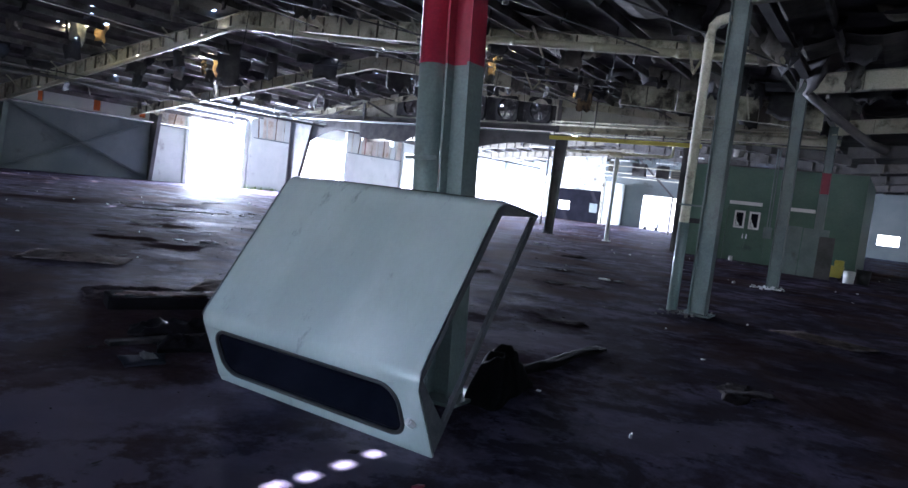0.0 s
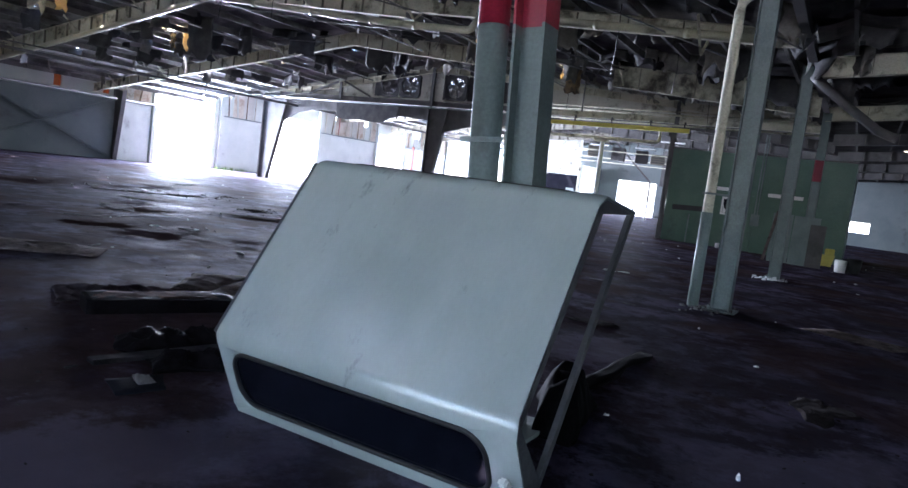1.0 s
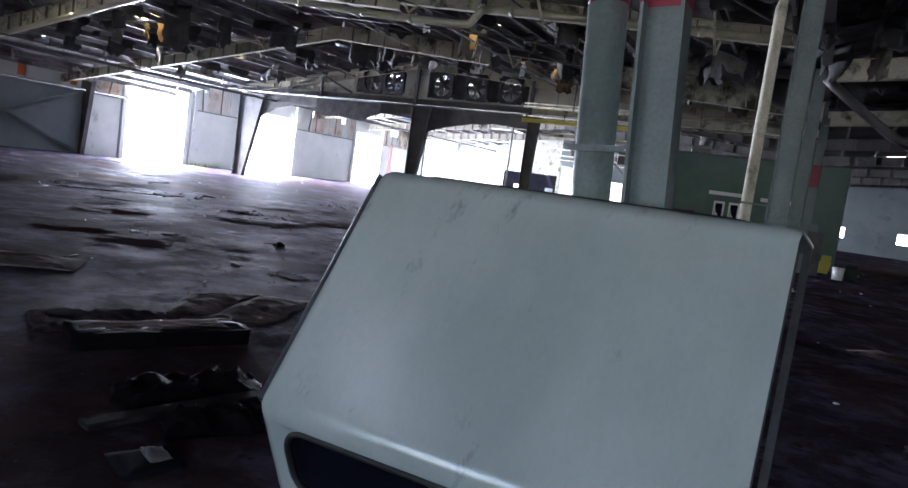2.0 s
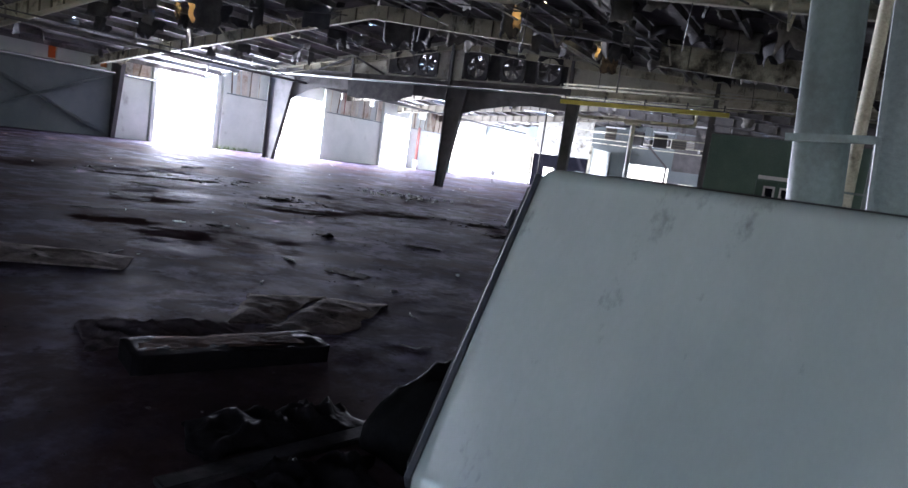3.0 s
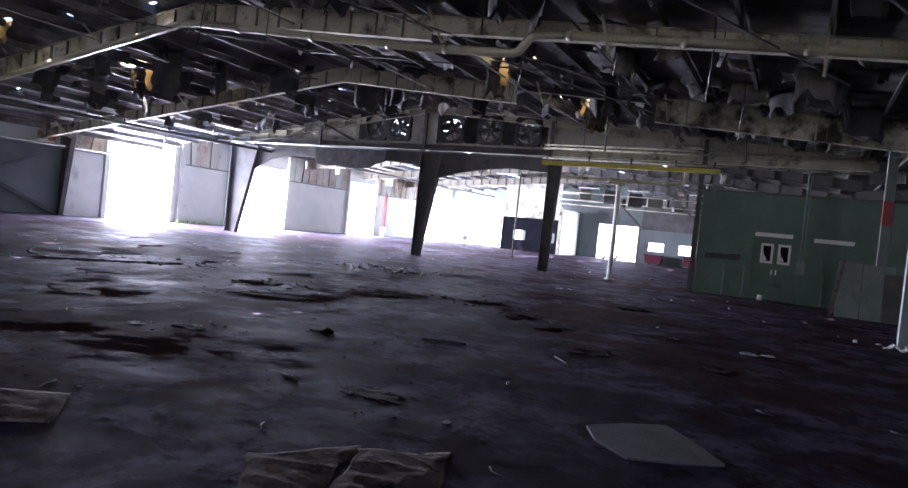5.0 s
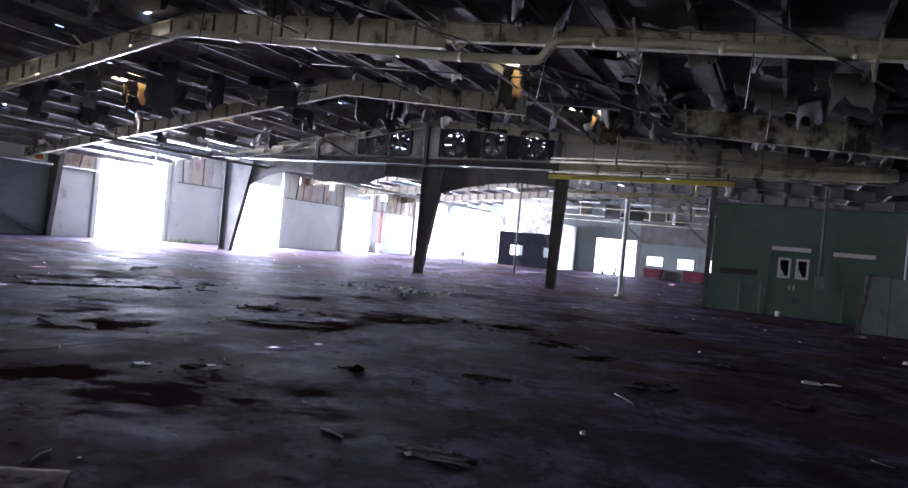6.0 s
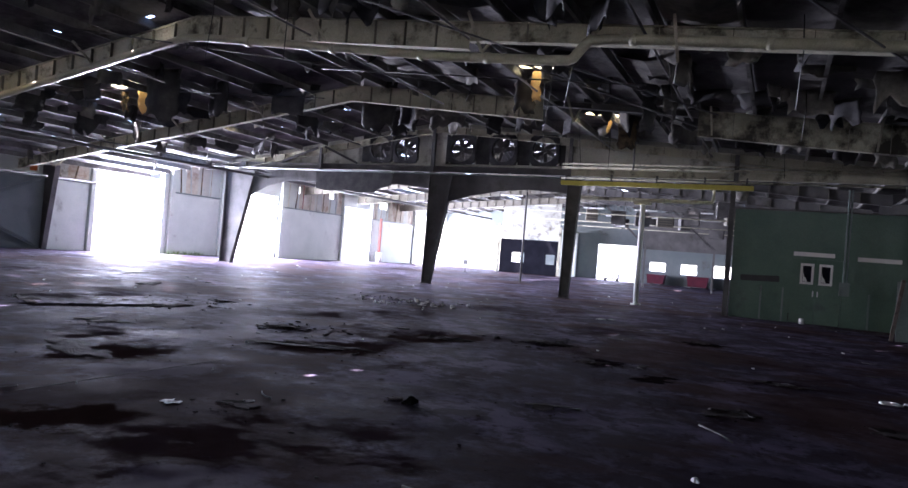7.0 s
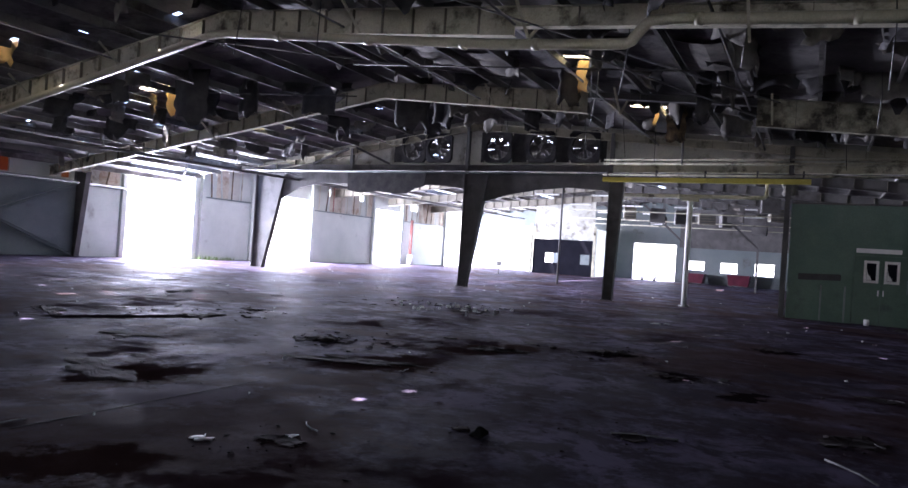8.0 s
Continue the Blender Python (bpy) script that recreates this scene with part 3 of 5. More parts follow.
i_beam(bm, (VALLEY, BACK, 5.5), (VALLEY, GABLE - 0.3, 5.5), 0.2, 0.2)
thing("valley_girder", "dark steel girder under the roof valley", "beam", bm=bm, material=M_DARK)


def valley_column(y, red=None, lean=0.0, piped=True, w=0.28, pr=0.08, px=0.42, tilt=0.0):
    """An H column with its rain pipe, clamps and foot."""
    e = thing("valley_column", "grey-green painted steel column on a base plate" if not red else "grey-green steel column with a red painted upper band", "column", "columns under the roof valley", at=pose(VALLEY - 0.1 - lean, y, 0, 0, tilt))
    cut = red if red else 5.4
    part("shaft", i_beam(bmesh.new(), (0, 0, 0.02), (0, 0, cut), w, w, 0.018, Vector((1, 0, 0))), M_STEEL, e)
    if red:
        band = 3.75 if red > 2.9 else 5.4
        part("red_shaft", i_beam(bmesh.new(), (0, 0, cut), (0, 0, band), w + 0.004, w + 0.004, 0.018, Vector((1, 0, 0))), M_RED, e, "red painted band")
        if band < 5.4:
            part("upper_shaft", i_beam(bmesh.new(), (0, 0, band), (0, 0, 5.4), w, w, 0.018, Vector((1, 0, 0))), M_STEEL, e)
    part("base_plate", box((-0.24, -0.24, 0.0), (0.24, 0.24, 0.025)), M_STEEL, e)
    for bx in (-0.19, 0.19):
        for by in (-0.19, 0.19):
            bm = bmesh.new()
            tube(bm, [(bx, by, 0.02), (bx, by, 0.07)], 0.018, 6)
            part("bolt", bm, M_DARK, e)
    if not piped:
        return e
    p = thing("rain_pipe", "painted round rain pipe beside the column" if not red else "grey rain pipe with a red painted upper band", "pipe", "rain pipes", at=pose(VALLEY - 0.1 - px - lean, y - 0.02, 0, 0, tilt))
    bm = bmesh.new()
    tube(bm, [(0, 0, 0.0), (0, 0, cut if red else 4.6), *([] if red else [(0.02, 0, 4.74), (0.1, 0, 4.83), (0.3, 0, 4.9)])], pr, 16)
    part("downpipe", bm, M_STEEL if red else M_CREAM, p)
    if red:
        bm = bmesh.new()
        tube(bm, [(0, 0, cut), (0, 0, 4.7), (0.02, 0, 4.85), (0.2, 0, 4.95)], pr + 0.0015, 16)
        part("red_downpipe", bm, M_RED, p, "red painted band")
    else:
        bm = bmesh.new()
        tube(bm, [(0, 0, 0.0), (0, 0, 1.5)], pr + 0.008, 16)
        part("sleeve", bm, M_STEEL, p, "grey lower sleeve")
    part("clamp", box((-pr - 0.02, -pr - 0.02, 1.78), (px - w / 2, -pr - 0.005, 1.81)), M_STEEL, p)
    return e


valley_column(4.46, 2.52, 0.10, True, 0.21, 0.10, 0.285, -3.6)
for y, red, lean, piped in ((11.9, None, 0.0, True), (19.9, None, 0.0, False), (27.9, 3.0, -0.15, False), (-3.2, 2.6, 0.0, True), (-11.0, None, 0.0, True)):
    valley_column(y, red, lean, piped)

# ---- cross wall with fans ----
bm = bmesh.new()
pts = [(LEFT + 0.3, 5.2), (VALLEY, 5.2), (VALLEY, roof_z(VALLEY) - 0.02), (RIDGE, roof_z(RIDGE) - 0.02), (LEFT + 0.3, roof_z(LEFT + 0.3) - 0.02)]
FANS = [-24.4, -23.05, -20.1, -18.1, -16.2]
xs = [LEFT + 0.3]
for f in FANS:
    xs += [f - 0.60, f + 0.60]
xs += [RIDGE, VALLEY]
xs = sorted(xs)
for a, b in zip(xs, xs[1:]):
    mid = (a + b) / 2
    if any(abs(mid - f) < 0.6 for f in FANS):
        slab(bm, [(a, 5.2), (b, 5.2), (b, 5.55), (a, 5.55)], 1, GABLE + 0.1, GABLE + 0.14)
        slab(bm, [(a, 6.85), (b, 6.85), (b, roof_z(b, 50) - 0.02), (a, roof_z(a, 50) - 0.02)], 1, GABLE + 0.1, GABLE + 0.14)
    else:
        slab(bm, [(a, 5.2), (b, 5.2), (b, roof_z(b, 50) - 0.02), (a, roof_z(a, 50) - 0.02)], 1, GABLE + 0.1, GABLE + 0.14)
wall_cross = thing("wall_cross", "dirty cream metal cladding above the open bays", "wall", kind="structure", material=M_PANEL, bm=bm)
x = LEFT + 1.2
while x < VALLEY:
    if not any(abs(x - f) < 0.62 for f in FANS):
        part("batten", box((x - 0.02, GABLE + 0.075, 5.22), (x + 0.02, GABLE + 0.098, roof_z(x) - 0.26)), M_PANEL, wall_cross)
    x += 0.95
e = thing("end_rafter", "cream-painted steel end rafter", "roof frame")
rafter(GABLE - 0.05, -33.9, RIDGE, 0.35, 0.3, e)
rafter(GABLE - 0.05, RIDGE, VALLEY, 0.3, 0.35, e)


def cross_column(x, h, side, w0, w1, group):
    return tapered_column("cross_column", x, GABLE, h, w0, w1, side, M_DARK, "dark tapered steel column", group)


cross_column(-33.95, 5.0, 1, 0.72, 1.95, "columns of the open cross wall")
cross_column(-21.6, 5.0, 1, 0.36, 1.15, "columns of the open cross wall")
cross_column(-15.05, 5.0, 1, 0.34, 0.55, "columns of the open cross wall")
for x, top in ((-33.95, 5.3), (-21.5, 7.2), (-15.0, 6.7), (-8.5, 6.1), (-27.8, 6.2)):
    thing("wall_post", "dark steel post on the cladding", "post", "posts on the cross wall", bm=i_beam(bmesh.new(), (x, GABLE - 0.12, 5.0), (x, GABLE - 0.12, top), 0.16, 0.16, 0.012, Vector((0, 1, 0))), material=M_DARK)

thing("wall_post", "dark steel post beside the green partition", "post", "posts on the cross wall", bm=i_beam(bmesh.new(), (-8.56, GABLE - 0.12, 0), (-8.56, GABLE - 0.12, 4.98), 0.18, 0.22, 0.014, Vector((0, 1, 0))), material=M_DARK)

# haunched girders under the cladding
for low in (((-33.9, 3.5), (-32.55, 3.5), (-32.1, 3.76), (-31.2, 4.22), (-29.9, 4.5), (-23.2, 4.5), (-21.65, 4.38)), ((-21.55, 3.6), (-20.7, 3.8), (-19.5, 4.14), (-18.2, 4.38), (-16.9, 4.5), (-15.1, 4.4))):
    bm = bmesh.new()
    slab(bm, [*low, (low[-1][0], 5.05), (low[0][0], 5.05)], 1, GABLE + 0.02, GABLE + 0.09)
    thing("haunched_girder", "dark haunched steel girder", "beam", "girders over the open bays", bm=bm, material=M_DARK)
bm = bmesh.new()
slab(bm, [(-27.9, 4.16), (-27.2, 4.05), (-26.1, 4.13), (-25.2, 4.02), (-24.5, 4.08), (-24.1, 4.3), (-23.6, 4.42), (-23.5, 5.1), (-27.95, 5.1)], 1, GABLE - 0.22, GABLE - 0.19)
thing("hanging_board", "black board hanging over the open bay", "board", bm=bm, material=M_RAG)
# dark left of x -15, cream to the right
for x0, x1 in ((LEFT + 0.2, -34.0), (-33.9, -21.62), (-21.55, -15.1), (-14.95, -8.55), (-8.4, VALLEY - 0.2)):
    thing("wall_beam", "steel beam along the cladding", "beam", "beams of the cross wall", bm=i_beam(bmesh.new(), (x0, GABLE - 0.05, 5.28), (x1, GABLE - 0.05, 5.28), 0.2, 0.28), material=M_CREAM if x0 > -15 else M_DARK)


# ---- truck cap leaning on the column ----
def truck_cap():
    """A pickup cap on its side: roof to the room, one side with its window down on the floor, leaning against the column."""
    A = Vector((0, 0.562, 0.827))
    D = Vector((0, 0.827, -0.562))
    # local frame: x along the cap, y across its roof, z out of its roof
    m = Matrix(((1, 0, 0, -3.03), (0, A.y, -D.y, 3.52), (0, A.z, -D.z, 1.000), (0, 0, 0, 1)))
    e = thing("truck_cap", "white fibreglass pickup truck cap lying on its side against a column", "truck cap", at=m)
    L0, L1, W0, W1, H = 0.94, 0.99, 0.665, 0.905, 0.42
    LL = 0.985
    top = [(-LL, -W0 + 0.05, 0), (L0, -W0 + 0.05, 0), (L0, W0, 0), (-LL, W0, 0)]
    W2 = 0.86
    rim = [(-LL + 0.03, -W1, -H), (L1, -W1, -H), (L1, W2, -H), (-LL + 0.03, W2, -H)]
    bm = bmesh.new()
    T = [bm.verts.new(p) for p in top]
    R = [bm.verts.new(p) for p in rim]
    bm.faces.new(T)
    panes = []
    #        side, window: margins along (a, b), up (c, d), corner radius
    for i, (a, b, c, d, r) in enumerate(((0.075, 0.915, 0.17, 0.84, 0.12), (0.07, 0.93, 0.12, 0.86, 0.10), (0.09, 0.91, 0.20, 0.78, 0.13), (0.09, 0.91, 0.16, 0.84, 0.08))):
        j = (i + 1) % 4
        c0, c1, c2, c3 = R[i], R[j], T[j], T[i]
        P = lambda s, t: (c0.co * (1 - s) + c1.co * s) * (1 - t) + (c3.co * (1 - s) + c2.co * s) * t
        lx, lz = (c1.co - c0.co).length, (c3.co - c0.co).length
        loop = []
        for k, (cs, ct, a0) in enumerate(((a + r / lx, c + r / lz, 180), (b - r / lx, c + r / lz, 270), (b - r / lx, d - r / lz, 0), (a + r / lx, d - r / lz, 90))):
            loop.append([P(cs + r / lx * math.cos(radians(a0 + 15 * q)), ct + r / lz * math.sin(radians(a0 + 15 * q))) for q in range(7)])
        panes.append([p.copy() for arc in loop for p in arc])
        if i == 1:
            continue
        vs = [[bm.verts.new(p) for p in arc] for arc in loop]
        corners = (c0, c1, c2, c3)
        for k in range(4):
            for q in range(6):
                bm.faces.new((corners[k], vs[k][q + 1], vs[k][q]))
            n = (k + 1) % 4
            bm.faces.new((corners[k], corners[n], vs[n][0], vs[k][6]))
    bmesh.ops.recalc_face_normals(bm, faces=bm.faces)
    if sum(f.normal.z for f in bm.faces) < 0:
        bmesh.ops.reverse_faces(bm, faces=bm.faces)
    shell = part("shell", bm, M_CAP, e)
    shell.data.materials.append(M_CAPIN)
    bevel(shell, 0.065, 7)
    s = shell.modifiers.new("wall", "SOLIDIFY")
    s.thickness, s.offset, s.material_offset = 0.022, -1, 1
    for f in shell.data.polygons:
        f.use_smooth = True
    shell.modifiers.new("shade", "WEIGHTED_NORMAL").keep_sharp = True

    def ring(pts, r, name, mat, lab):
        bm = bmesh.new()
        tube(bm, pts + pts[:2], r, 8, False)
        part(name, bm, mat, e, lab)

    for i, lab in ((0, "black rubber gasket of the side window"), (2, "black rubber gasket of the side window"), (3, "black rubber edge of the open hatch")):
        ring(panes[i], 0.014, "gasket", M_RUBBER, lab)
    for i in (0, 2):
        cen = sum(panes[i], Vector()) / len(panes[i])
        inward = Vector((0, 0, -0.5)) - cen
        nrm = (panes[i][1] - panes[i][8]).cross(panes[i][15] - panes[i][8]).normalized()
        if nrm.dot(inward) < 0:
            nrm = -nrm
        bm = bmesh.new()
        a = [bm.verts.new(p + nrm * 0.008) for p in panes[i]]
        b = [bm.verts.new(p + nrm * 0.014) for p in panes[i]]
        bm.faces.new(a)
        bm.faces.new(b[::-1])
        for k in range(len(a)):
            bm.faces.new((a[k], a[(k + 1) % len(a)], b[(k + 1) % len(a)], b[k]))
        bmesh.ops.recalc_face_normals(bm, faces=bm.faces)
        part("window", bm, M_TINT, e, "dark tinted window pane")
    # open rear end: a slim flange that widens towards the two corners, its shade in the colour
    bm = bmesh.new()
    outer = [(-W1 + 0.01, -H), (W2 - 0.01, -H), (W0 - 0.014, -0.026), (-W0 + 0.064, -0.026)]
    inner = [(-W1 + 0.20, -H + 0.035), (W2 - 0.05, -H + 0.04), (W0 - 0.07, -0.075), (-W0 + 0.085, -0.055)]
    at = lambda p, inset: (L0 + (L1 - L0) * (-p[1] / H) - inset, p[0], p[1] - 0.004)
    loops = [[bm.verts.new(at(p, k)) for p in q] for k, q in ((0.002, outer), (0.002, inner), (0.03, inner), (0.03, outer))]
    for p, q in zip(loops, loops[1:] + loops[:1]):
        for k in range(4):
            bm.faces.new((p[k], p[(k + 1) % 4], q[(k + 1) % 4], q[k]))
    bmesh.ops.recalc_face_normals(bm, faces=bm.faces)
    part("end_flange", bm, M_CAPIN, e, "flange of the open rear end, darkened as shade")
    # hatch, hinged along the roof's edge and hanging ajar
    h = Matrix(((0, -0.42, -0.9075, -0.99), (1, 0, 0, 0.03), (0, -0.9075, 0.42, -0.035), (0, 0, 0, 1)))
    hw, hd = 0.62, 0.375
    bm = bmesh.new()
    wall_with_holes(bm, 2, -0.012, 0.012, -hw, hw, 0.0, hd, [(-hw + 0.055, hw - 0.055, 0.05, hd - 0.04)])
    bm.transform(h)
    frame_ob = part("hatch_frame", bm, M_FRAME, e, "dull grey frame of the open hatch")
    bevel(frame_ob, 0.006, 2)
    bm = box((-hw + 0.05, 0.045, -0.004), (hw - 0.05, hd - 0.035, 0.004))
    bm.transform(h)
    part("hatch_window", bm, M_TINT, frame_ob, "dark tinted hatch window")
    bm = bmesh.new()
    tube(bm, [(-hw + 0.055, 0.05, 0.012), (hw - 0.055, 0.05, 0.012), (hw - 0.055, hd - 0.04, 0.012), (-hw + 0.055, hd - 0.04, 0.012), (-hw + 0.055, 0.05, 0.012)], 0.012, 6)
    bm.transform(h)
    part("hatch_gasket", bm, M_RUBBER, frame_ob, "black rubber seal")
    bm = bmesh.new()
    tube(bm, [(hw - 0.06, hd - 0.02, 0.0), (hw - 0.06, hd - 0.02, 0.045)], 0.010, 8)
    tube(bm, [(hw - 0.10, hd - 0.02, 0.05), (hw - 0.01, hd - 0.02, 0.05)], 0.011, 8)
    bm.transform(h)
    part("hatch_handle", bm, M_FRAME, frame_ob, "turn handle of the hatch")
    # side lamp
    part("lamp", bevel_box((0.90, -0.83, -0.20), (0.945, -0.79, -0.12)), M_WHITE, e, "small white marker lamp")
    return e


def bevel_box(lo, hi, w=0.01):
    bm = box(lo, hi)
    bmesh.ops.bevel(bm, geom=bm.edges[:], offset=w, segments=2, affect="EDGES")
    return bm


truck_cap()

# ---- green partition with double door ----
bm = bmesh.new()
wall_with_holes(bm, 1, 31.75, 31.88, -8.42, -1.3, 0.0, 4.05, [(-6.4, -4.75, 0.0, 2.36)])
wall_green = thing("wall_green", "dark green painted partition wall, scuffed", "wall", kind="structure", material=M_GREEN, bm=bm)
thing("wall_green_side", "dark green painted partition wall", "wall", kind="structure", material=M_GREEN, bm=box((-1.45, 31.885, 0), (-1.3, 40, 4.05)))
thing("wall_green_end", "dark green painted partition wall", "wall", kind="structure", material=M_GREEN, bm=box((-8.42, 31.885, 0), (-8.27, 40, 4.05)))
thing("wall_green_rear", "dark green painted partition wall", "wall", kind="structure", material=M_GREEN, bm=box((-8.27, 39.85, 0), (-1.45, 40, 4.05)))
for x in (-7.35, -6.62, -3.9):
    part("batten", box((x - 0.03, 31.72, 0.02), (x + 0.03, 31.748, 1.25)), M_STEEL, wall_green)
part("cap_rail", box((-8.42, 31.70, 4.052), (-1.3, 31.92, 4.11)), M_DARK, wall_green)
e = thing("double_door", "dark green double door with two white-framed broken windows", "door", kind="structure", at=pose(-5.575, 31.78, 0))
for s in (-1, 1):
    x0, x1 = (-0.81, -0.005) if s < 0 else (0.005, 0.81)
    cx = -0.30 if s < 0 else 0.30
    bm = bmesh.new()
    wall_with_holes(bm, 1, 0.0, 0.045, x0, x1, 0.012, 2.33, [(cx - 0.16, cx + 0.16, 1.50, 2.12)])
    leaf = part("door_leaf", bm, M_GREEN, e)
    bm = bmesh.new()
    wall_with_holes(bm, 1, -0.012, -0.001, cx - 0.22, cx + 0.22, 1.43, 2.19, [(cx - 0.14, cx + 0.14, 1.52, 2.10)])
    part("window_frame", bm, M_WHITE, leaf, "white window frame")
    part("pane", box((cx - 0.155, 0.02, 1.505), (cx + 0.155, 0.026, 2.115)), M_BLACK, leaf, "dark window pane")
    bm = bmesh.new()
    slab(bm, [(cx - 0.13, 1.53), (cx + 0.02, 1.53), (cx - 0.03, 1.66), (cx - 0.09, 1.72), (cx - 0.13, 1.9)], 1, 0.012, 0.017)
    part("glass_shard", bm, M_WHITE, leaf, "remains of frosted glass")
    part("door_handle", bevel_box((x1 - 0.09 if s < 0 else x0 + 0.05, -0.06, 1.0), (x1 - 0.05 if s < 0 else x0 + 0.09, -0.002, 1.2), 0.008), M_ALU, leaf)
for x0, z in ((-6.35, 2.44), (-4.32, 2.38)):
    b = thing("header_strip", "white painted strip fixed above the doorway", "strip", "white strips on the green wall", bm=bevel_box((x0, 31.68, z), (x0 + 1.32, 31.748, z + 0.15), 0.01), material=M_WHITE)
e = thing("conduit", "grey electric conduit with a switch box", "conduit")
for dx in (0.0, 0.1):
    bm = bmesh.new()
    tube(bm, [(-4.72 + dx, 31.71, 1.35), (-4.72 + dx, 31.71, 4.9)], 0.025, 8)
    part("tube", bm, M_STEEL, e)
part("switch_box", bevel_box((-4.84, 31.62, 1.12), (-4.52, 31.745, 1.6)), M_STEEL, e)
bm = bevel_box((-0.66, -0.08, -0.11), (0.66, 0.08, 0.11), 0.02)
thing("bumper_rail", "black rubber bumper rail bolted to the green wall", "rail", bm=bm, material=M_RUBBER, at=pose(-7.42, 31.66, 1.52, 0, -2, 0))

# ---- pipes along the cross wall ----
def pipe(label, pts, r, material, group="pipes along the cross wall", n=12, collars=()):
    e = thing("pipe", label, "pipe", group)
    bm = bmesh.new()
    tube(bm, pts, r, n)
    part("tube", bm, material, e)
    for c, d in collars:
        bm = bmesh.new()
        c, d = Vector(c), Vector(d).normalized()
        tube(bm, [c - d * 0.06, c + d * 0.06], r * 1.18, n)
        part("coupling", bm, material, e)
    return e


for z, r, y in ((5.62, 0.04, 31.74), (5.47, 0.05, 31.72), (5.02, 0.04, 31.70)):
    pipe("cream painted pipe along the wall beam", [(-15.3, y, z), (VALLEY, y, z)], r, M_CREAM)
pipe("thin grey pipe along the wall beam", [(-33.8, 31.70, 5.08), (-15.4, 31.70, 5.02)], 0.035, M_STEEL)
e = thing("yellow_beam", "yellow painted steel beam across the open bay", "beam")
part("beam", bevel_box((-15.25, 31.48, 4.72), (-7.85, 31.66, 4.90), 0.01), M_YELLOW, e)
for x in (-15.1, -13.2, -11.4, -9.6, -8.1):
    part("hanger", box((x - 0.03, 31.66, 4.75), (x + 0.03, 31.84, 5.2)), M_DARK, e)
pipe("white painted gas pipe hung under the yellow beam", [(-14.7, 32.4, 4.75), (-14.7, 32.4, 4.42), (-14.66, 32.4, 4.33), (-14.55, 32.4, 4.29), (-9.45, 32.4, 4.29), (-9.34, 32.4, 4.33), (-9.3, 32.4, 4.42), (-9.3, 32.4, 4.8)], 0.075, M_CREAM, collars=(((-12.4, 32.4, 4.29), (1, 0, 0)), ((-11.2, 32.4, 4.29), (1, 0, 0))))
e = thing("stand_pipe", "white painted stand pipe on the floor", "pipe")
bm = bmesh.new()
tube(bm, [(-12.02, 32.6, 0), (-12.02, 32.6, 4.2)], 0.105, 16)
part("tube", bm, M_WHITE, e)
bm = bmesh.new()
tube(bm, [(-12.02, 32.6, 0), (-12.02, 32.6, 0.05)], 0.2, 16)
part("foot", bm, M_WHITE, e)
part("bracket", bevel_box((-12.35, 32.38, 4.12), (-11.7, 32.72, 4.22)), M_CREAM, e)
pipe("thin dark post standing in the hall beyond", [(-21.05, 43.7, 0), (-21.05, 43.7, 6.7)], 0.06, M_DARK, "posts of the hall beyond")

# long rail under the left roof, big sprinkler main along the roof frame
pipe("dark steel rail hung along the hall", [(-31.2, BACK + 0.1, 4.1), (-31.2, 21, 4.5), (-31.2, 34, 4.67), (-31.2, 63, 4.86)], 0.07, M_DARK, "long rails")
pipe("dark steel rail hung along the hall", [(-31.0, BACK + 0.1, 4.35), (-31.0, 21, 4.74), (-31.0, 40, 4.93)], 0.03, M_DARK, "long rails")


def under(x, depth):
    return roof_z(x) - 0.24 - depth


F1 = GABLE - 2 * BAY
main = [(-38.6, F1 - 0.22, under(-38.6, 0.86)), (-30, F1 - 0.22, under(-30, 0.75)), (RIDGE - 0.3, F1 - 0.22, under(RIDGE, 0.64)), (RIDGE + 0.3, F1 - 0.22, under(RIDGE, 0.66))]
main += [(-13.5, F1 - 0.3, 5.74), (-11.2, F1 - 0.3, 5.56), (-10.86, F1 - 0.3, 5.545), (-10.76, F1 - 0.3, 5.58), (-10.52, F1 - 0.3, 5.87), (-10.42, F1 - 0.3, 5.92), (-10.0, F1 - 0.3, 5.92), (-3.2, F1 - 0.3, 5.34)]
pipe("cream painted sprinkler main under the roof frame", main, 0.102, M_PIPE, "sprinkler mains", 16,
     [((x, F1 - 0.3, 5.74 + (5.56 - 5.74) * (x + 13.5) / 2.3), (2.3, 0, -0.18)) for x in (-12.6,)] + [((x, F1 - 0.27, under(RIDGE, 0.66) + (5.74 - under(RIDGE, 0.66)) * (x - RIDGE) / 7.7), (7.4, 0, -0.9)) for x in (-19.2, -16.6, -14.2)] + [((x, F1 - 0.3, 5.92 - 0.085 * (x + 10)), (6.8, 0, -0.58)) for x in (-9.6, -7.2, -5.0)])
for y in (GABLE - 3 * BAY,):
    pipe("cream painted pipe under the roof frame", [(-20.5, y - 0.2, under(-20.5, 0.6)), (-3.0, y - 0.2, under(-3.0, 0.55))], 0.06, M_PIPE, "sprinkler mains")
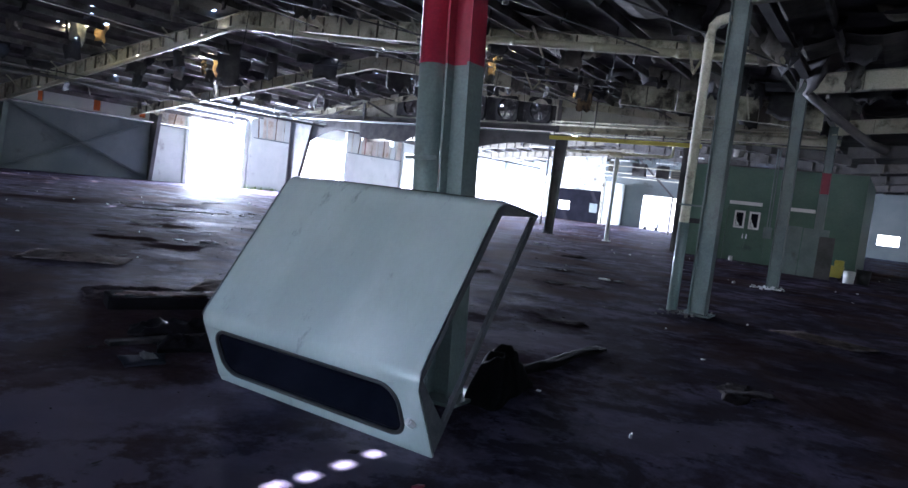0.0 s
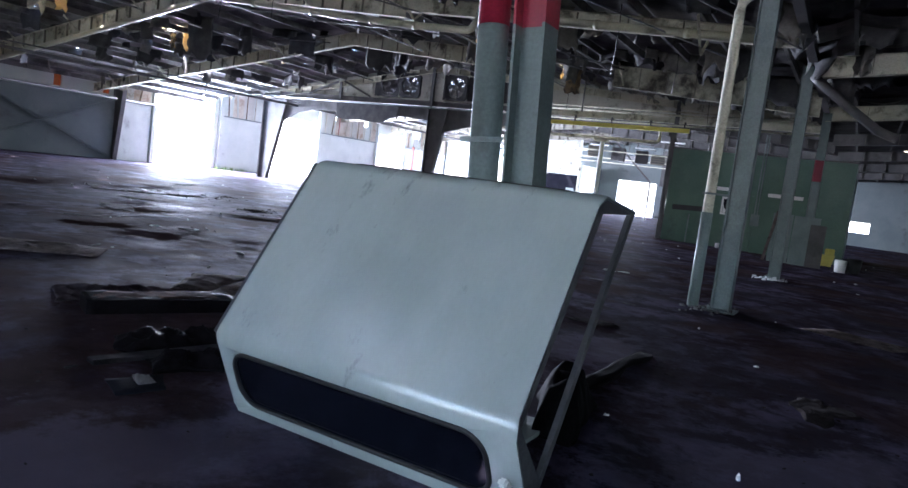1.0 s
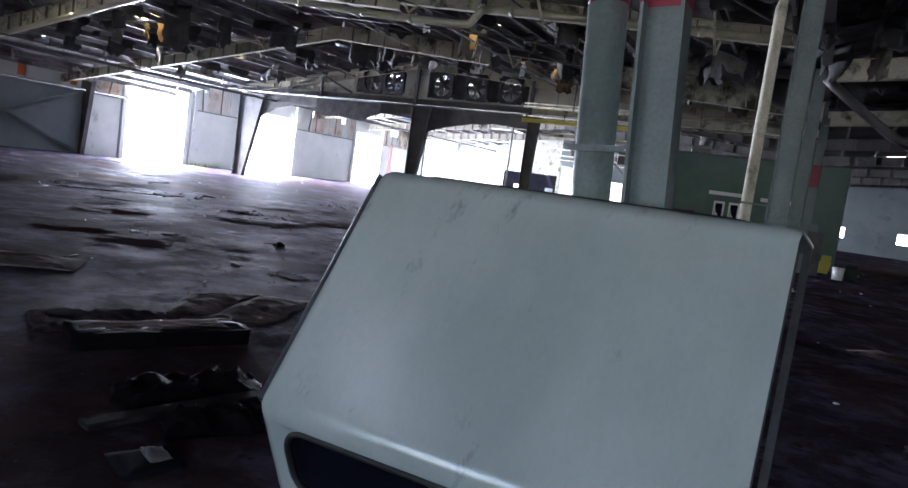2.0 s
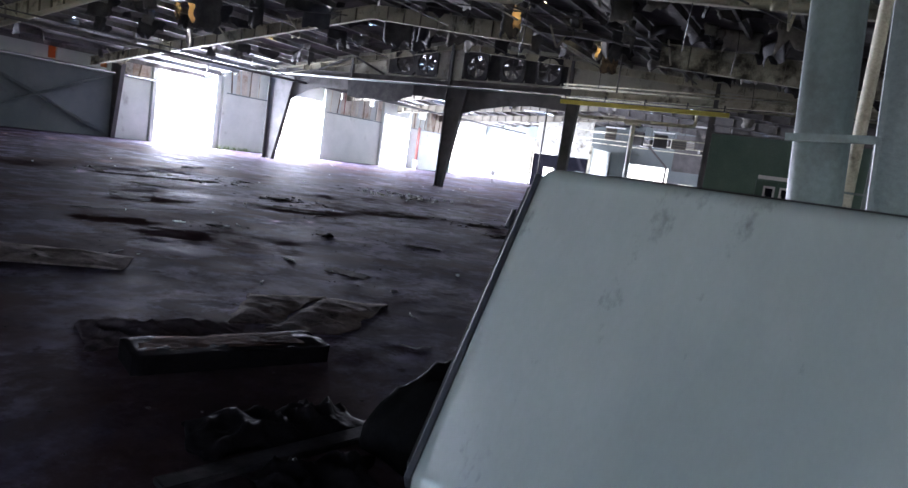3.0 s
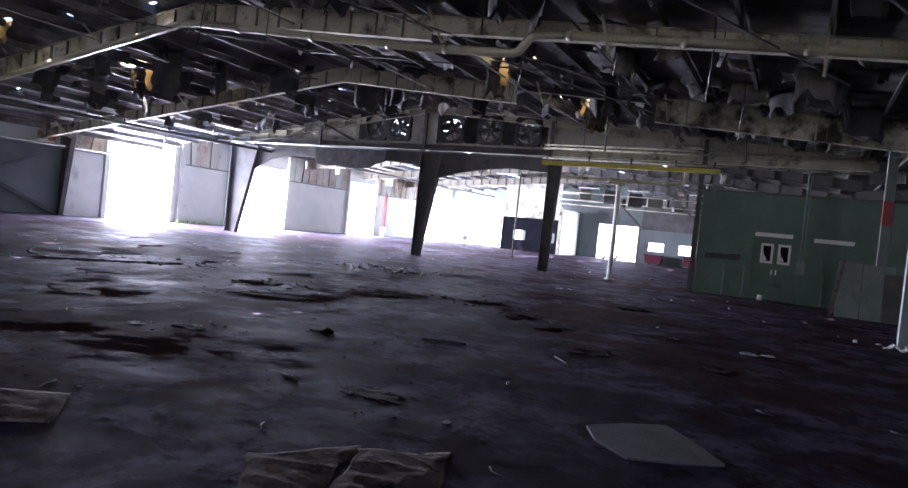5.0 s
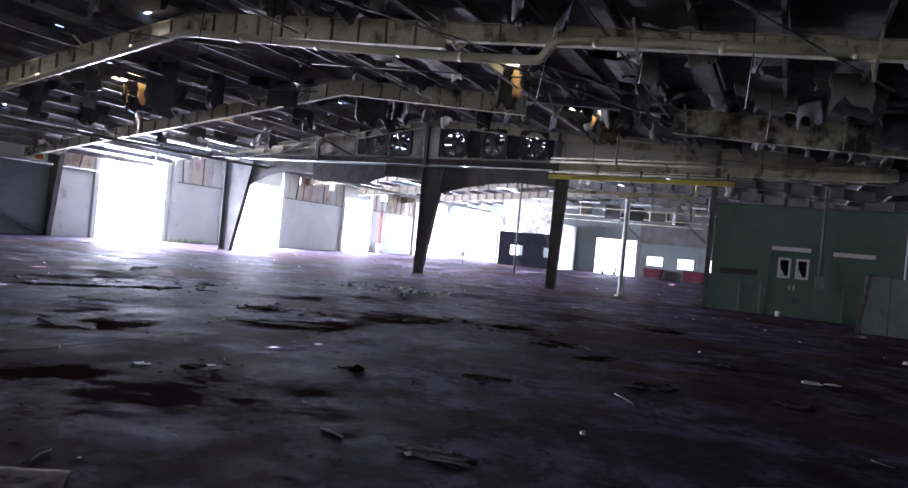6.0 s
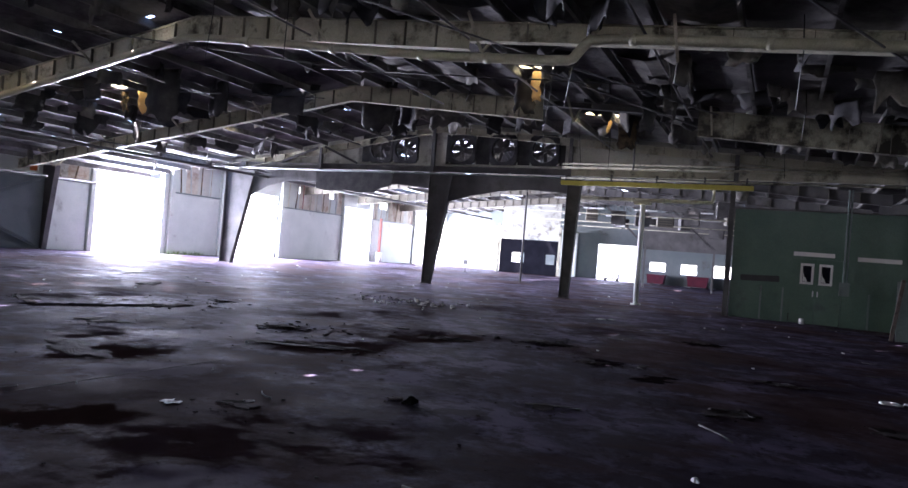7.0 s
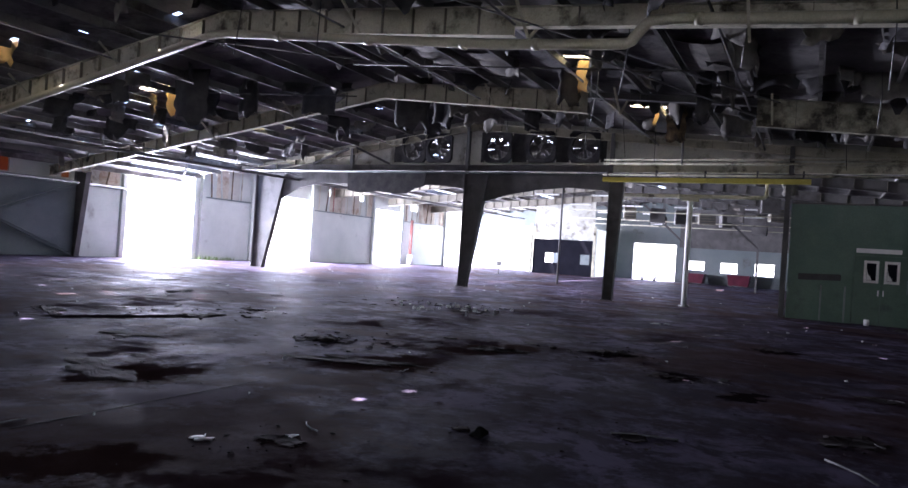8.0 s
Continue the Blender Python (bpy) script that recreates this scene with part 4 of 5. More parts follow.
for x, z in ((-25.5, 6.35), (-17.5, 6.55), (-13.2, 6.2), (-9.4, 6.0), (-35.0, 4.95)):
    pipe("thin sprinkler branch line", [(x, 3.0, z), (x, GABLE - 0.2, z)], 0.028, M_DARK, "sprinkler branches", 8)
for x0, y0, z0, x1, y1, z1 in ((-24.5, 15.2, 6.6, -15.0, 21.5, 6.3), (-19.8, 20.8, 6.8, -10.0, 20.6, 5.95), (-16.8, 10.4, 6.3, -8.6, 23.8, 5.9), (-12.6, 17.5, 5.9, -9.2, 24.4, 5.7), (-30.0, 18.0, 5.9, -22.0, 24.0, 6.7), (-8.2, 12.4, 5.9, -4.2, 19.0, 5.3), (-6.0, 10.2, 5.6, -2.55, 16.6, 5.1)):
    pipe("thin dark brace rod under the roof", [(x0, y0, z0), (x1, y1, z1)], 0.022, M_DARK, "brace rods", 6)
pipe("thick sagging grey drain pipe by the column", [(-2.45, 19.6, 5.1), (-2.3, 19.5, 4.95), (-1.6, 19.6, 4.4), (-0.9, 19.8, 3.9), (-0.5, 19.9, 3.75)], 0.11, M_DARK, "rain pipes")

# kicker braces from the frames to the purlins
for y in FRAMES[2:6]:
    for i in range(9):
        x = -37.5 + 4.1 * i
        d = 0.56 + 0.24 * abs(RIDGE - x) / 19
        for s in (-1, 1):
            if abs(x - RIDGE) < 1 or (s > 0 and i % 2):
                continue
            bm = bmesh.new()
            i_beam(bm, (x, y + 0.02 * s, under(x, d) + 0.05), (x, y + s * (0.5 + d * 0.45), under(x, 0.03)), 0.05, 0.05, 0.006)
            thing("flange_brace", "cream-painted angle brace of the roof frame", "brace", "flange braces", bm=bm, material=M_CREAM)

# ---- fans in the cross wall ----
def exhaust_fan(x):
    e = thing("exhaust_fan", "dark wall exhaust fan with louvres behind its blades", "fan", "exhaust fans", at=pose(x, GABLE + 0.02, 6.2))
    n = 24
    bm = bmesh.new()
    outer = [(-0.66, -0.68), (0.66, -0.68), (0.66, 0.68), (-0.66, 0.68)]
    vs = []
    for y in (-0.10, 0.10):
        ring = []
        for k in range(n):
            a = 2 * math.pi * (k + 0.5) / n
            c, s = math.cos(a), math.sin(a)
            m = 0.66 / max(abs(c), abs(s))
            ring.append((bm.verts.new((0.55 * c, y, 0.55 * s)), bm.verts.new((m * c, y, m * s))))
        vs.append(ring)
    for k in range(n):
        j = (k + 1) % n
        bm.faces.new((vs[0][k][0], vs[0][j][0], vs[0][j][1], vs[0][k][1]))
        bm.faces.new((vs[1][k][1], vs[1][j][1], vs[1][j][0], vs[1][k][0]))
        bm.faces.new((vs[0][k][0], vs[1][k][0], vs[1][j][0], vs[0][j][0]))
        bm.faces.new((vs[0][k][1], vs[0][j][1], vs[1][j][1], vs[1][k][1]))
    bmesh.ops.recalc_face_normals(bm, faces=bm.faces)
    part("housing", bm, M_RAG, e)
    bm = bmesh.new()
    tube(bm, [(0, -0.16, 0), (0, 0.05, 0)], 0.10, 12)
    hub = part("hub", bm, M_DARK, e)
    for k in range(6):
        a = math.pi / 3 * k + 0.3 * x
        bm = box((0.07, -0.012, -0.10), (0.50, 0.0, 0.10))
        bmesh.ops.subdivide_edges(bm, edges=bm.edges[:], cuts=1)
        bm.transform(Matrix.Rotation(a, 4, "Y") @ Matrix.Rotation(0.5, 4, "X"))
        part("blade", bm, M_DARK, hub)
    for k in range(7):
        part("guard_bar", box((-0.48 + 0.16 * k - 0.022, 0.105, -0.54), (-0.48 + 0.16 * k + 0.022, 0.113, 0.54)), M_DARK, e)
    part("motor_bar", box((-0.66, 0.02, -0.035), (0.66, 0.05, 0.035)), M_DARK, e)
    for k in range(13):
        z = -0.54 + 0.09 * k
        bm = box((-0.6, -0.004, -0.040), (0.6, 0.004, 0.040))
        bm.transform(pose(0, 0.16, z, -20 if (k * 7 + int(-x * 3)) % 5 else -75))
        part("louvre", bm, M_DARK, e)
    return e


for f in FANS:
    exhaust_fan(f)
# boards added to darken the cladding between the fans
for x0, x1 in ((-19.43, -18.77), (-17.43, -16.87), (-25.5, -25.07), (-20.95, -20.77), (-15.53, -15.3)):
    thing("blank_board", "black board added between the exhaust fans", "board", "boards beside the fans", bm=box((x0, GABLE + 0.06, 5.56), (x1, GABLE + 0.072, 6.9)), material=M_RAG)
for x0, x1 in ((-30.2, -28.0),):
    bm = bmesh.new()
    i_beam(bm, (x0, GABLE - 0.15, 5.45), (x1, GABLE - 0.15, 6.2), 0.1, 0.1, 0.01)
    thing("wall_brace", "dark steel diagonal brace on the cladding", "brace", "wall braces", bm=bm, material=M_DARK)
bm = bmesh.new()
i_beam(bm, (-25.6, GABLE - 0.15, 5.45), (-27.6, GABLE - 0.15, 6.25), 0.1, 0.1, 0.01)
thing("wall_brace", "dark steel diagonal brace on the cladding", "brace", "wall braces", bm=bm, material=M_DARK)

# ---- left wall: ribs, braces, amber panes, red pipe ----
for a, b, z0 in ((17.6, 25.8, 0.1), (10.2, 16.9, 0.1)):
    for (p, q) in (((a, z0), (b, 3.6)), ((a, 3.6), (b, z0))):
        bm = bmesh.new()
        i_beam(bm, (LEFT + 0.25, p[0], p[1]), (LEFT + 0.25 + (0.12 if p[1] < 1 else 0), q[0], q[1]), 0.12, 0.12, 0.012)
        thing("wall_brace", "grey steel cross brace on the wall", "brace", "wall braces", bm=bm, material=M_WALLD)
pipe("dark eave rail along the wall", [(LEFT + 0.2, BACK + 0.1, 3.66), (LEFT + 0.2, 28.8, 3.66)], 0.07, M_DARK, "wall rails")
for h in STRIPS[:3]:
    thing("wall_pane", "amber plastic sheet over a gap in the wall", "pane", "amber panes", bm=box((LEFT - 0.12, h[0], h[2]), (LEFT - 0.11, h[1], h[3])), material=M_ORANGE)
for y in (28.6, 33.3, 38.6, 44.0, 51.9, 56.3, 64.4, 33.9, 38.0):
    thing("door_post", "pale painted steel post beside an open doorway", "post", "door posts", bm=bevel_box((LEFT + 0.005, y - 0.14, 0), (LEFT + 0.22, y + 0.14, 4.4 if y < GABLE else 5.6)), material=M_WALL if y != 38.6 else M_STEEL)
for a, b, top in ((26.25, 28.4, 3.55), (34.05, 37.85, 3.7), (44.2, 51.7, 3.75), (56.5, 64.2, 3.8)):
    thing("wall_panel", "pale green-white painted panel below the tan cladding", "wall panel", "lower wall panels", bm=bevel_box((LEFT + 0.005, a, 0.003), (LEFT + 0.09, b, top), 0.01), material=M_WALL)
    thing("wall_ledge", "grey sooty ledge above the wall panel", "ledge", "wall ledges", bm=box((LEFT + 0.005, a, top + 0.004), (LEFT + 0.13, b, top + 0.08)), material=M_STEEL)
    eave = roof_z(LEFT + 0.1, a) - 0.02
    k = 0
    y = a
    while y < b - 0.05:
        w = min(0.95, b - y)
        if random.random() < 0.86:
            thing("cladding_sheet", "weathered tan cladding sheet above the wall panel", "cladding", "upper cladding sheets", bm=box((LEFT + 0.003, y, top + 0.09), (LEFT + 0.012 + 0.012 * (k % 2), y + w - 0.015, eave)), material=M_BAND if random.random() < 0.8 else M_PANEL)
        y += w
        k += 1
    n = int((b - a) / 0.9)
    for i in range(n):
        y = a + 0.5 + i * (b - a - 0.6) / n
        bm = bmesh.new()
        i_beam(bm, (LEFT + 0.12, y, top + 0.09), (LEFT + 0.14, y + random.uniform(-0.25, 0.25), eave - 0.05), 0.06, 0.06, 0.01)
        thing("wall_stud", "bare weathered stud above the wall panel", "stud", "bare studs", bm=bm, material=random.choice((M_CREAM, M_BROWN, M_CREAM, M_REDP if i % 3 == 2 else M_WALL)))
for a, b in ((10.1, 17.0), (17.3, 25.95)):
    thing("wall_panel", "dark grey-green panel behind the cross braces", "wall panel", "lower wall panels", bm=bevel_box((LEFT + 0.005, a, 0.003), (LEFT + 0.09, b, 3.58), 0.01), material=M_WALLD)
e = thing("red_stand_pipe", "red painted riser pipe with a white foot", "pipe")
bm = bmesh.new()
tube(bm, [(LEFT + 0.5, 57.4, 0.7), (LEFT + 0.5, 57.4, 4.0)], 0.13, 12)
part("riser", bm, M_REDP, e)
bm = bmesh.new()
tube(bm, [(LEFT + 0.5, 57.4, 0), (LEFT + 0.5, 57.4, 0.9)], 0.32, 12)
part("foot", bm, M_WHITE, e)

# ---- hall beyond ----
bm = bmesh.new()
wall_with_holes(bm, 1, 66.0, 66.15, -31.3, -25.6, 0.0, 3.25, [(-30.1, -28.8, 1.05, 1.98), (-26.7, -25.8, 1.05, 1.98)])
thing("wall_black", "black sheeted partition with bright window openings", "wall", kind="structure", material=M_BLACK, bm=bm)
thing("wall_pale_upper", "cream cladding above the black partition", "wall", kind="structure", material=M_PANEL, bm=box((-31.3, 66.2, 3.3), (-25.55, 66.35, 7.1)))
thing("wall_pale_side", "pale painted wall beside the far doorway", "wall", kind="structure", material=M_WALL, bm=box((-25.5, 66.4, 0), (-25.3, FAR, 4.4)))
for x in (-31.4, -25.35):
    thing("post", "pale post at the partition's end", "post", "partition posts", bm=bevel_box((x - 0.1, 65.7, 0), (x + 0.1, 65.9, 4.6)), material=M_CREAM)
for x0, x1, z in ((-17.8, -16.4, 0.9), (-14.2, -12.6, 1.0)):
    e = thing("skip_bin", "dark red steel bin below a window", "bin", "red bins")
    bm = bmesh.new()
    slab(bm, [(x0, 0.12), (x1, 0.12), (x1 + 0.12, z), (x0 - 0.12, z)], 1, 69.6, 70.8)
    part("body", bm, M_REDD, e)
    part("lip", box((x0 - 0.16, 69.56, z), (x1 + 0.16, 70.84, z + 0.06)), M_REDD, e)
    for dx in (0.2, x1 - x0 - 0.3):
        part("skid", box((x0 + dx, 69.65, 0), (x0 + dx + 0.1, 70.75, 0.118)), M_DARK, e)
e = thing("pedestal_stool", "small dark stool standing on the floor", "stool", at=pose(-29.0, 53.0, 0))
bm = bmesh.new()
tube(bm, [(0, 0, 0.02), (0, 0, 0.7)], 0.03, 8)
part("stem", bm, M_DARK, e)
bm = bmesh.new()
tube(bm, [(0, 0, 0.0), (0, 0, 0.03)], 0.25, 12)
part("foot", bm, M_DARK, e)
part("backrest", bevel_box((-0.2, -0.05, 0.62), (0.2, 0.05, 1.0), 0.03), M_DARK, e)
e = thing("pallet_cart", "low dark cart in the far doorway", "cart", at=pose(-20.9, 68.5, 0))
part("deck", bevel_box((-0.7, -0.4, 0.2), (0.7, 0.4, 0.32), 0.02), M_DARK, e)
for sx in (-0.55, 0.55):
    bm = bmesh.new()
    tube(bm, [(sx, -0.35, 0.1), (sx, 0.35, 0.1)], 0.1, 12)
    part("wheel", bm, M_RUBBER, e)
part("push_bar", box((0.62, -0.35, 0.32), (0.66, 0.35, 0.75)), M_DARK, e)
for i in range(12):
    x, y = -22.5 + (i % 4) * 3.6, 45 + (i // 4) * 7
    e = thing("strip_lamp", "unlit fluorescent strip lamp hung from the roof", "lamp", "strip lamps", at=pose(x, y, 5.4))
    part("tray", bevel_box((-0.75, -0.12, 0), (0.75, 0.12, 0.08)), M_WHITE, e)
    for dx in (-0.6, 0.6):
        part("hanger", box((dx - 0.01, -0.01, 0.08), (dx + 0.01, 0.01, roof_z(x + dx, y) - 5.4 - 0.002)), M_DARK, e)

# dark upper wall, heaters and ducts at the end of the hall beyond
thing("wall_far_upper", "dark cladding above the grey end wall", "wall", kind="structure", material=M_DARK, bm=box((-18.9, FAR - 0.12, 3.3), (-2.6, FAR - 0.005, 6.9)))
rnd = random.Random(77)
for i in range(14):
    x, y, z = -18.6 + (i % 7) * 1.75 + rnd.uniform(-0.4, 0.4), 50 + (i // 7) * 9 + rnd.uniform(-2, 2), rnd.uniform(4.1, 5.2)
    e = thing("unit_heater", "grey unit heater hung from the roof", "heater", "unit heaters", at=pose(x, y, z, 0, 0, rnd.uniform(-30, 30)))
    w, h = rnd.uniform(0.35, 0.6), rnd.uniform(0.3, 0.5)
    part("casing", bevel_box((-w, -0.3, 0), (w, 0.3, 2 * h), 0.03), M_DARK if i % 3 else M_RIB, e)
    for k in range(4):
        part("slat", box((-w + 0.06, -0.33, 0.1 + k * h * 0.45), (w - 0.06, -0.302, 0.16 + k * h * 0.45)), M_DARK, e)
    for sx in (-w * 0.7, w * 0.7):
        part("hanger", box((sx - 0.015, -0.015, 2 * h), (sx + 0.015, 0.015, roof_z(x, y) - z - 0.002)), M_DARK, e)
for y in (47.0, 56.0, 63.0):
    pipe("thin pale conduit under the far roof", [(-25.0, y, 4.75), (-4.0, y, 4.6)], 0.035, M_CREAM, "far conduits", 8)
for x in (-16.2, -11.2):
    bm = bmesh.new()
    i_beam(bm, (x - 3.2, 58.0, 6.1), (x, 58.0, 3.2), 0.14, 0.14, 0.012)
    i_beam(bm, (x, 58.0, 0.0), (x, 58.0, 3.25), 0.14, 0.14, 0.012, Vector((0, 1, 0)))
    thing("raking_column", "dark steel column with a raking head", "column", "raking columns", bm=bm, material=M_DARK)

for i in range(16):
    x, y = rnd.uniform(-19, -3), rnd.uniform(14, 30)
    n = rnd.uniform(0.6, 1.9)
    z = roof_z(x, y) - 0.005
    pipe("thin black cable hanging from the roof", [(x, y, z), (x + 0.03, y, z - n * 0.4), (x + rnd.uniform(-0.15, 0.15), y, z - n)], 0.012, M_RUBBER, "hanging cables", 6)
pipe("thin dark drop pipe below the roof", [(-11.74, 28.6, roof_z(-11.74)), (-11.74, 28.6, 5.0)], 0.035, M_DARK, "drop pipes", 8)


# ---- torn lining and insulation under the roof ----
def rag(x, y, z, w, h, material, turn, label, name="hanging_lining", category="torn lining", group="torn roof lining", seed=0, jag=0.25, thick=0.006):
    """A torn sheet that hangs from z, w wide and h long."""
    rnd = random.Random(seed)
    nx, nz = max(3, int(w / 0.14)), max(4, int(h / 0.16))
    bm = bmesh.new()
    ph = rnd.uniform(0, 6)
    ends = [1 - jag * min(1.0, max(0.0, 0.5 + 0.9 * noise.noise(Vector((i * 2.4 / nx * max(1.0, w), seed * 3.7, 0.0))) + 0.25 * noise.noise(Vector((i * 1.3, seed * 1.9, 4.0))))) for i in range(nx + 1)]
    sides = [rnd.uniform(-0.06, 0.06) for _ in range(nz + 1)]
    layers = []
    for k in (0, 1):
        g = []
        for j in range(nz + 1):
            row = []
            for i in range(nx + 1):
                v = j / nz * ends[i]
                u = (i / nx - 0.5) * w * (1 - 0.25 * v * (seed % 3 == 0)) + sides[j] * (1 if i in (0, nx) else 0.3)
                d = 0.07 * math.sin(ph + 7 * i / nx + 2 * v) * (0.3 + v) + 0.16 * v * v * math.sin(ph) + k * thick
                row.append(bm.verts.new((u, d, -v * h)))
            g.append(row)
        layers.append(g)
    for k, g in enumerate(layers):
        for j in range(nz):
            for i in range(nx):
                q = (g[j][i], g[j + 1][i], g[j + 1][i + 1], g[j][i + 1])
                f = bm.faces.new(q if k == 0 else q[::-1])
                f.smooth = True
    a, b = layers
    border = [(0, i) for i in range(nx + 1)] + [(j, nx) for j in range(1, nz + 1)] + [(nz, i) for i in range(nx - 1, -1, -1)] + [(j, 0) for j in range(nz - 1, 0, -1)]
    for p, q in zip(border, border[1:] + border[:1]):
        bm.faces.new((a[p[0]][p[1]], a[q[0]][q[1]], b[q[0]][q[1]], b[p[0]][p[1]]))
    return thing(name, label, category, group, bm=bm, material=material, at=pose(x, y, z, 0, 0, turn))


BLACK_L, GREY_L, YEL_L = "torn black roof lining hanging in a strip", "torn grey roof lining hanging in a flap", "torn yellow insulation hanging lit by a roof gap"
for i, (x, y, w, h, kind, turn) in enumerate([
        (-25.6, 20.0, 1.3, 1.9, 0, 10), (-25.1, 22.0, 1.4, 1.5, 0, -20), (-26.4, 21.4, 0.9, 1.1, 0, 40), (-28.0, 19.2, 0.9, 0.9, 0, 0), (-30.8, 19.0, 1.1, 0.8, 0, 20),
        (-13.25, 21.95, 0.3, 1.0, 2, 20), (-13.75, 22.5, 0.6, 1.3, 0, 20), (-27.6, 20.95, 0.5, 0.95, 2, 10), (-28.5, 20.95, 0.25, 0.9, 3, 60), (-10.5, 24.0, 0.4, 1.3, 0, 0),
        (-19.9, 29.8, 1.6, 0.8, 1, 5), (-17.6, 29.5, 0.7, 0.9, 0, 30), (-18.6, 25.2, 0.8, 0.9, 0, -30), (-10.0, 27.8, 0.9, 0.9, 1, 10), (-9.2, 25.0, 1.1, 0.9, 0, 10), (-7.4, 25.8, 0.8, 0.9, 0, 10),
        (-6.4, 22.4, 1.0, 0.8, 1, 0), (-8.6, 17.6, 0.9, 0.7, 1, 20), (-7.7, 18.1, 0.6, 0.9, 1, -15), (-12.4, 18.4, 0.8, 0.9, 0, 45), (-14.8, 17.5, 1.3, 0.7, 0, 5), (-14.0, 15.6, 0.35, 0.7, 1, 15), (-15.4, 15.8, 0.5, 0.5, 0, 60),
        (-22.2, 27.6, 0.9, 1.3, 0, 10), (-21.9, 29.2, 0.8, 1.2, 0, 0), (-33.0, 20.5, 0.8, 0.8, 0, 0), (-27.5, 15.4, 0.5, 0.8, 2, 30), (-30.5, 15.8, 0.9, 0.8, 0, 20),
        (-2.9, 16.4, 0.9, 0.9, 1, 30), (-1.2, 17.8, 0.8, 0.6, 0, -10), (0.4, 19.5, 0.7, 0.7, 0, 25), (1.6, 22.6, 1.3, 1.2, 0, 10), (-4.3, 14.6, 0.8, 0.8, 0, 35), (-5.6, 13.0, 0.7, 0.7, 1, 0), (-1.9, 21.9, 0.6, 1.4, 0, 0), (-6.7, 11.0, 0.45, 0.6, 1, 20), (-4.6, 20.8, 0.9, 1.0, 0, 15), (-3.6, 24.2, 1.0, 1.0, 0, 0), (-5.2, 27.4, 0.8, 1.0, 0, 20), (-4.0, 29.2, 0.6, 0.8, 1, 0), (-21.6, 27.0, 1.5, 1.5, 0, 5), (-20.7, 28.0, 1.2, 1.3, 0, -15), (-19.2, 27.2, 1.7, 0.9, 1, 8), (-23.6, 24.0, 1.3, 1.2, 0, 15)]):
    rag(x, y, roof_z(x, y) - 0.01, w, h, (M_RAG, M_RAGL, M_INSUL, M_BROWN)[kind], turn, (BLACK_L, GREY_L, YEL_L, "charred brown insulation hanging below a roof gap")[kind], seed=i + 1, jag=0.55 if kind == 1 else 0.3)
rag(-11.75, 27.2, roof_z(-12.3) - 0.01, 0.6, 1.35, M_BROWN, 15, "charred brown insulation hanging below a roof gap", seed=77, jag=0.2)
rag(-12.6, 28.05, roof_z(-12.75) - 0.01, 0.16, 0.6, M_INSUL, 15, YEL_L, seed=78, jag=0.3)
rnd = random.Random(5)
for i in range(230):
    x, y = (rnd.uniform(-21, 0), rnd.uniform(15, 31)) if i > 175 else (rnd.uniform(-38, -21), rnd.uniform(12, 31)) if i > 129 else (rnd.uniform(-2, 7), rnd.uniform(14, 30)) if i > 104 else (rnd.uniform(-38.5, 3.5), rnd.uniform(9, 31)) if i < 60 else (rnd.uniform(-20, -3), rnd.uniform(13, 30))
    if x > -3 and y < 13:
        continue
    k = 1 if rnd.random() < 0.4 else 0
    rag(x, y, roof_z(x, y) - 0.01, rnd.uniform(0.3, 1.2), rnd.uniform(0.3, 0.75 if i < 130 else 1.05), (M_RAG, M_RAGL)[k], rnd.uniform(-60, 60), (BLACK_L, GREY_L)[k], seed=100 + i, jag=0.6)
for i in range(16):
    x, y = rnd.uniform(-38, -5), rnd.uniform(38, 62)
    rag(x, y, roof_z(x, y) - 0.01, rnd.uniform(0.5, 1.2), rnd.uniform(0.5, 1.0), (M_RAG, M_RAGL)[i % 2], rnd.uniform(-40, 40), (BLACK_L, GREY_L)[i % 2], seed=300 + i)

# lining sheets still in place between the purlins
rnd = random.Random(9)
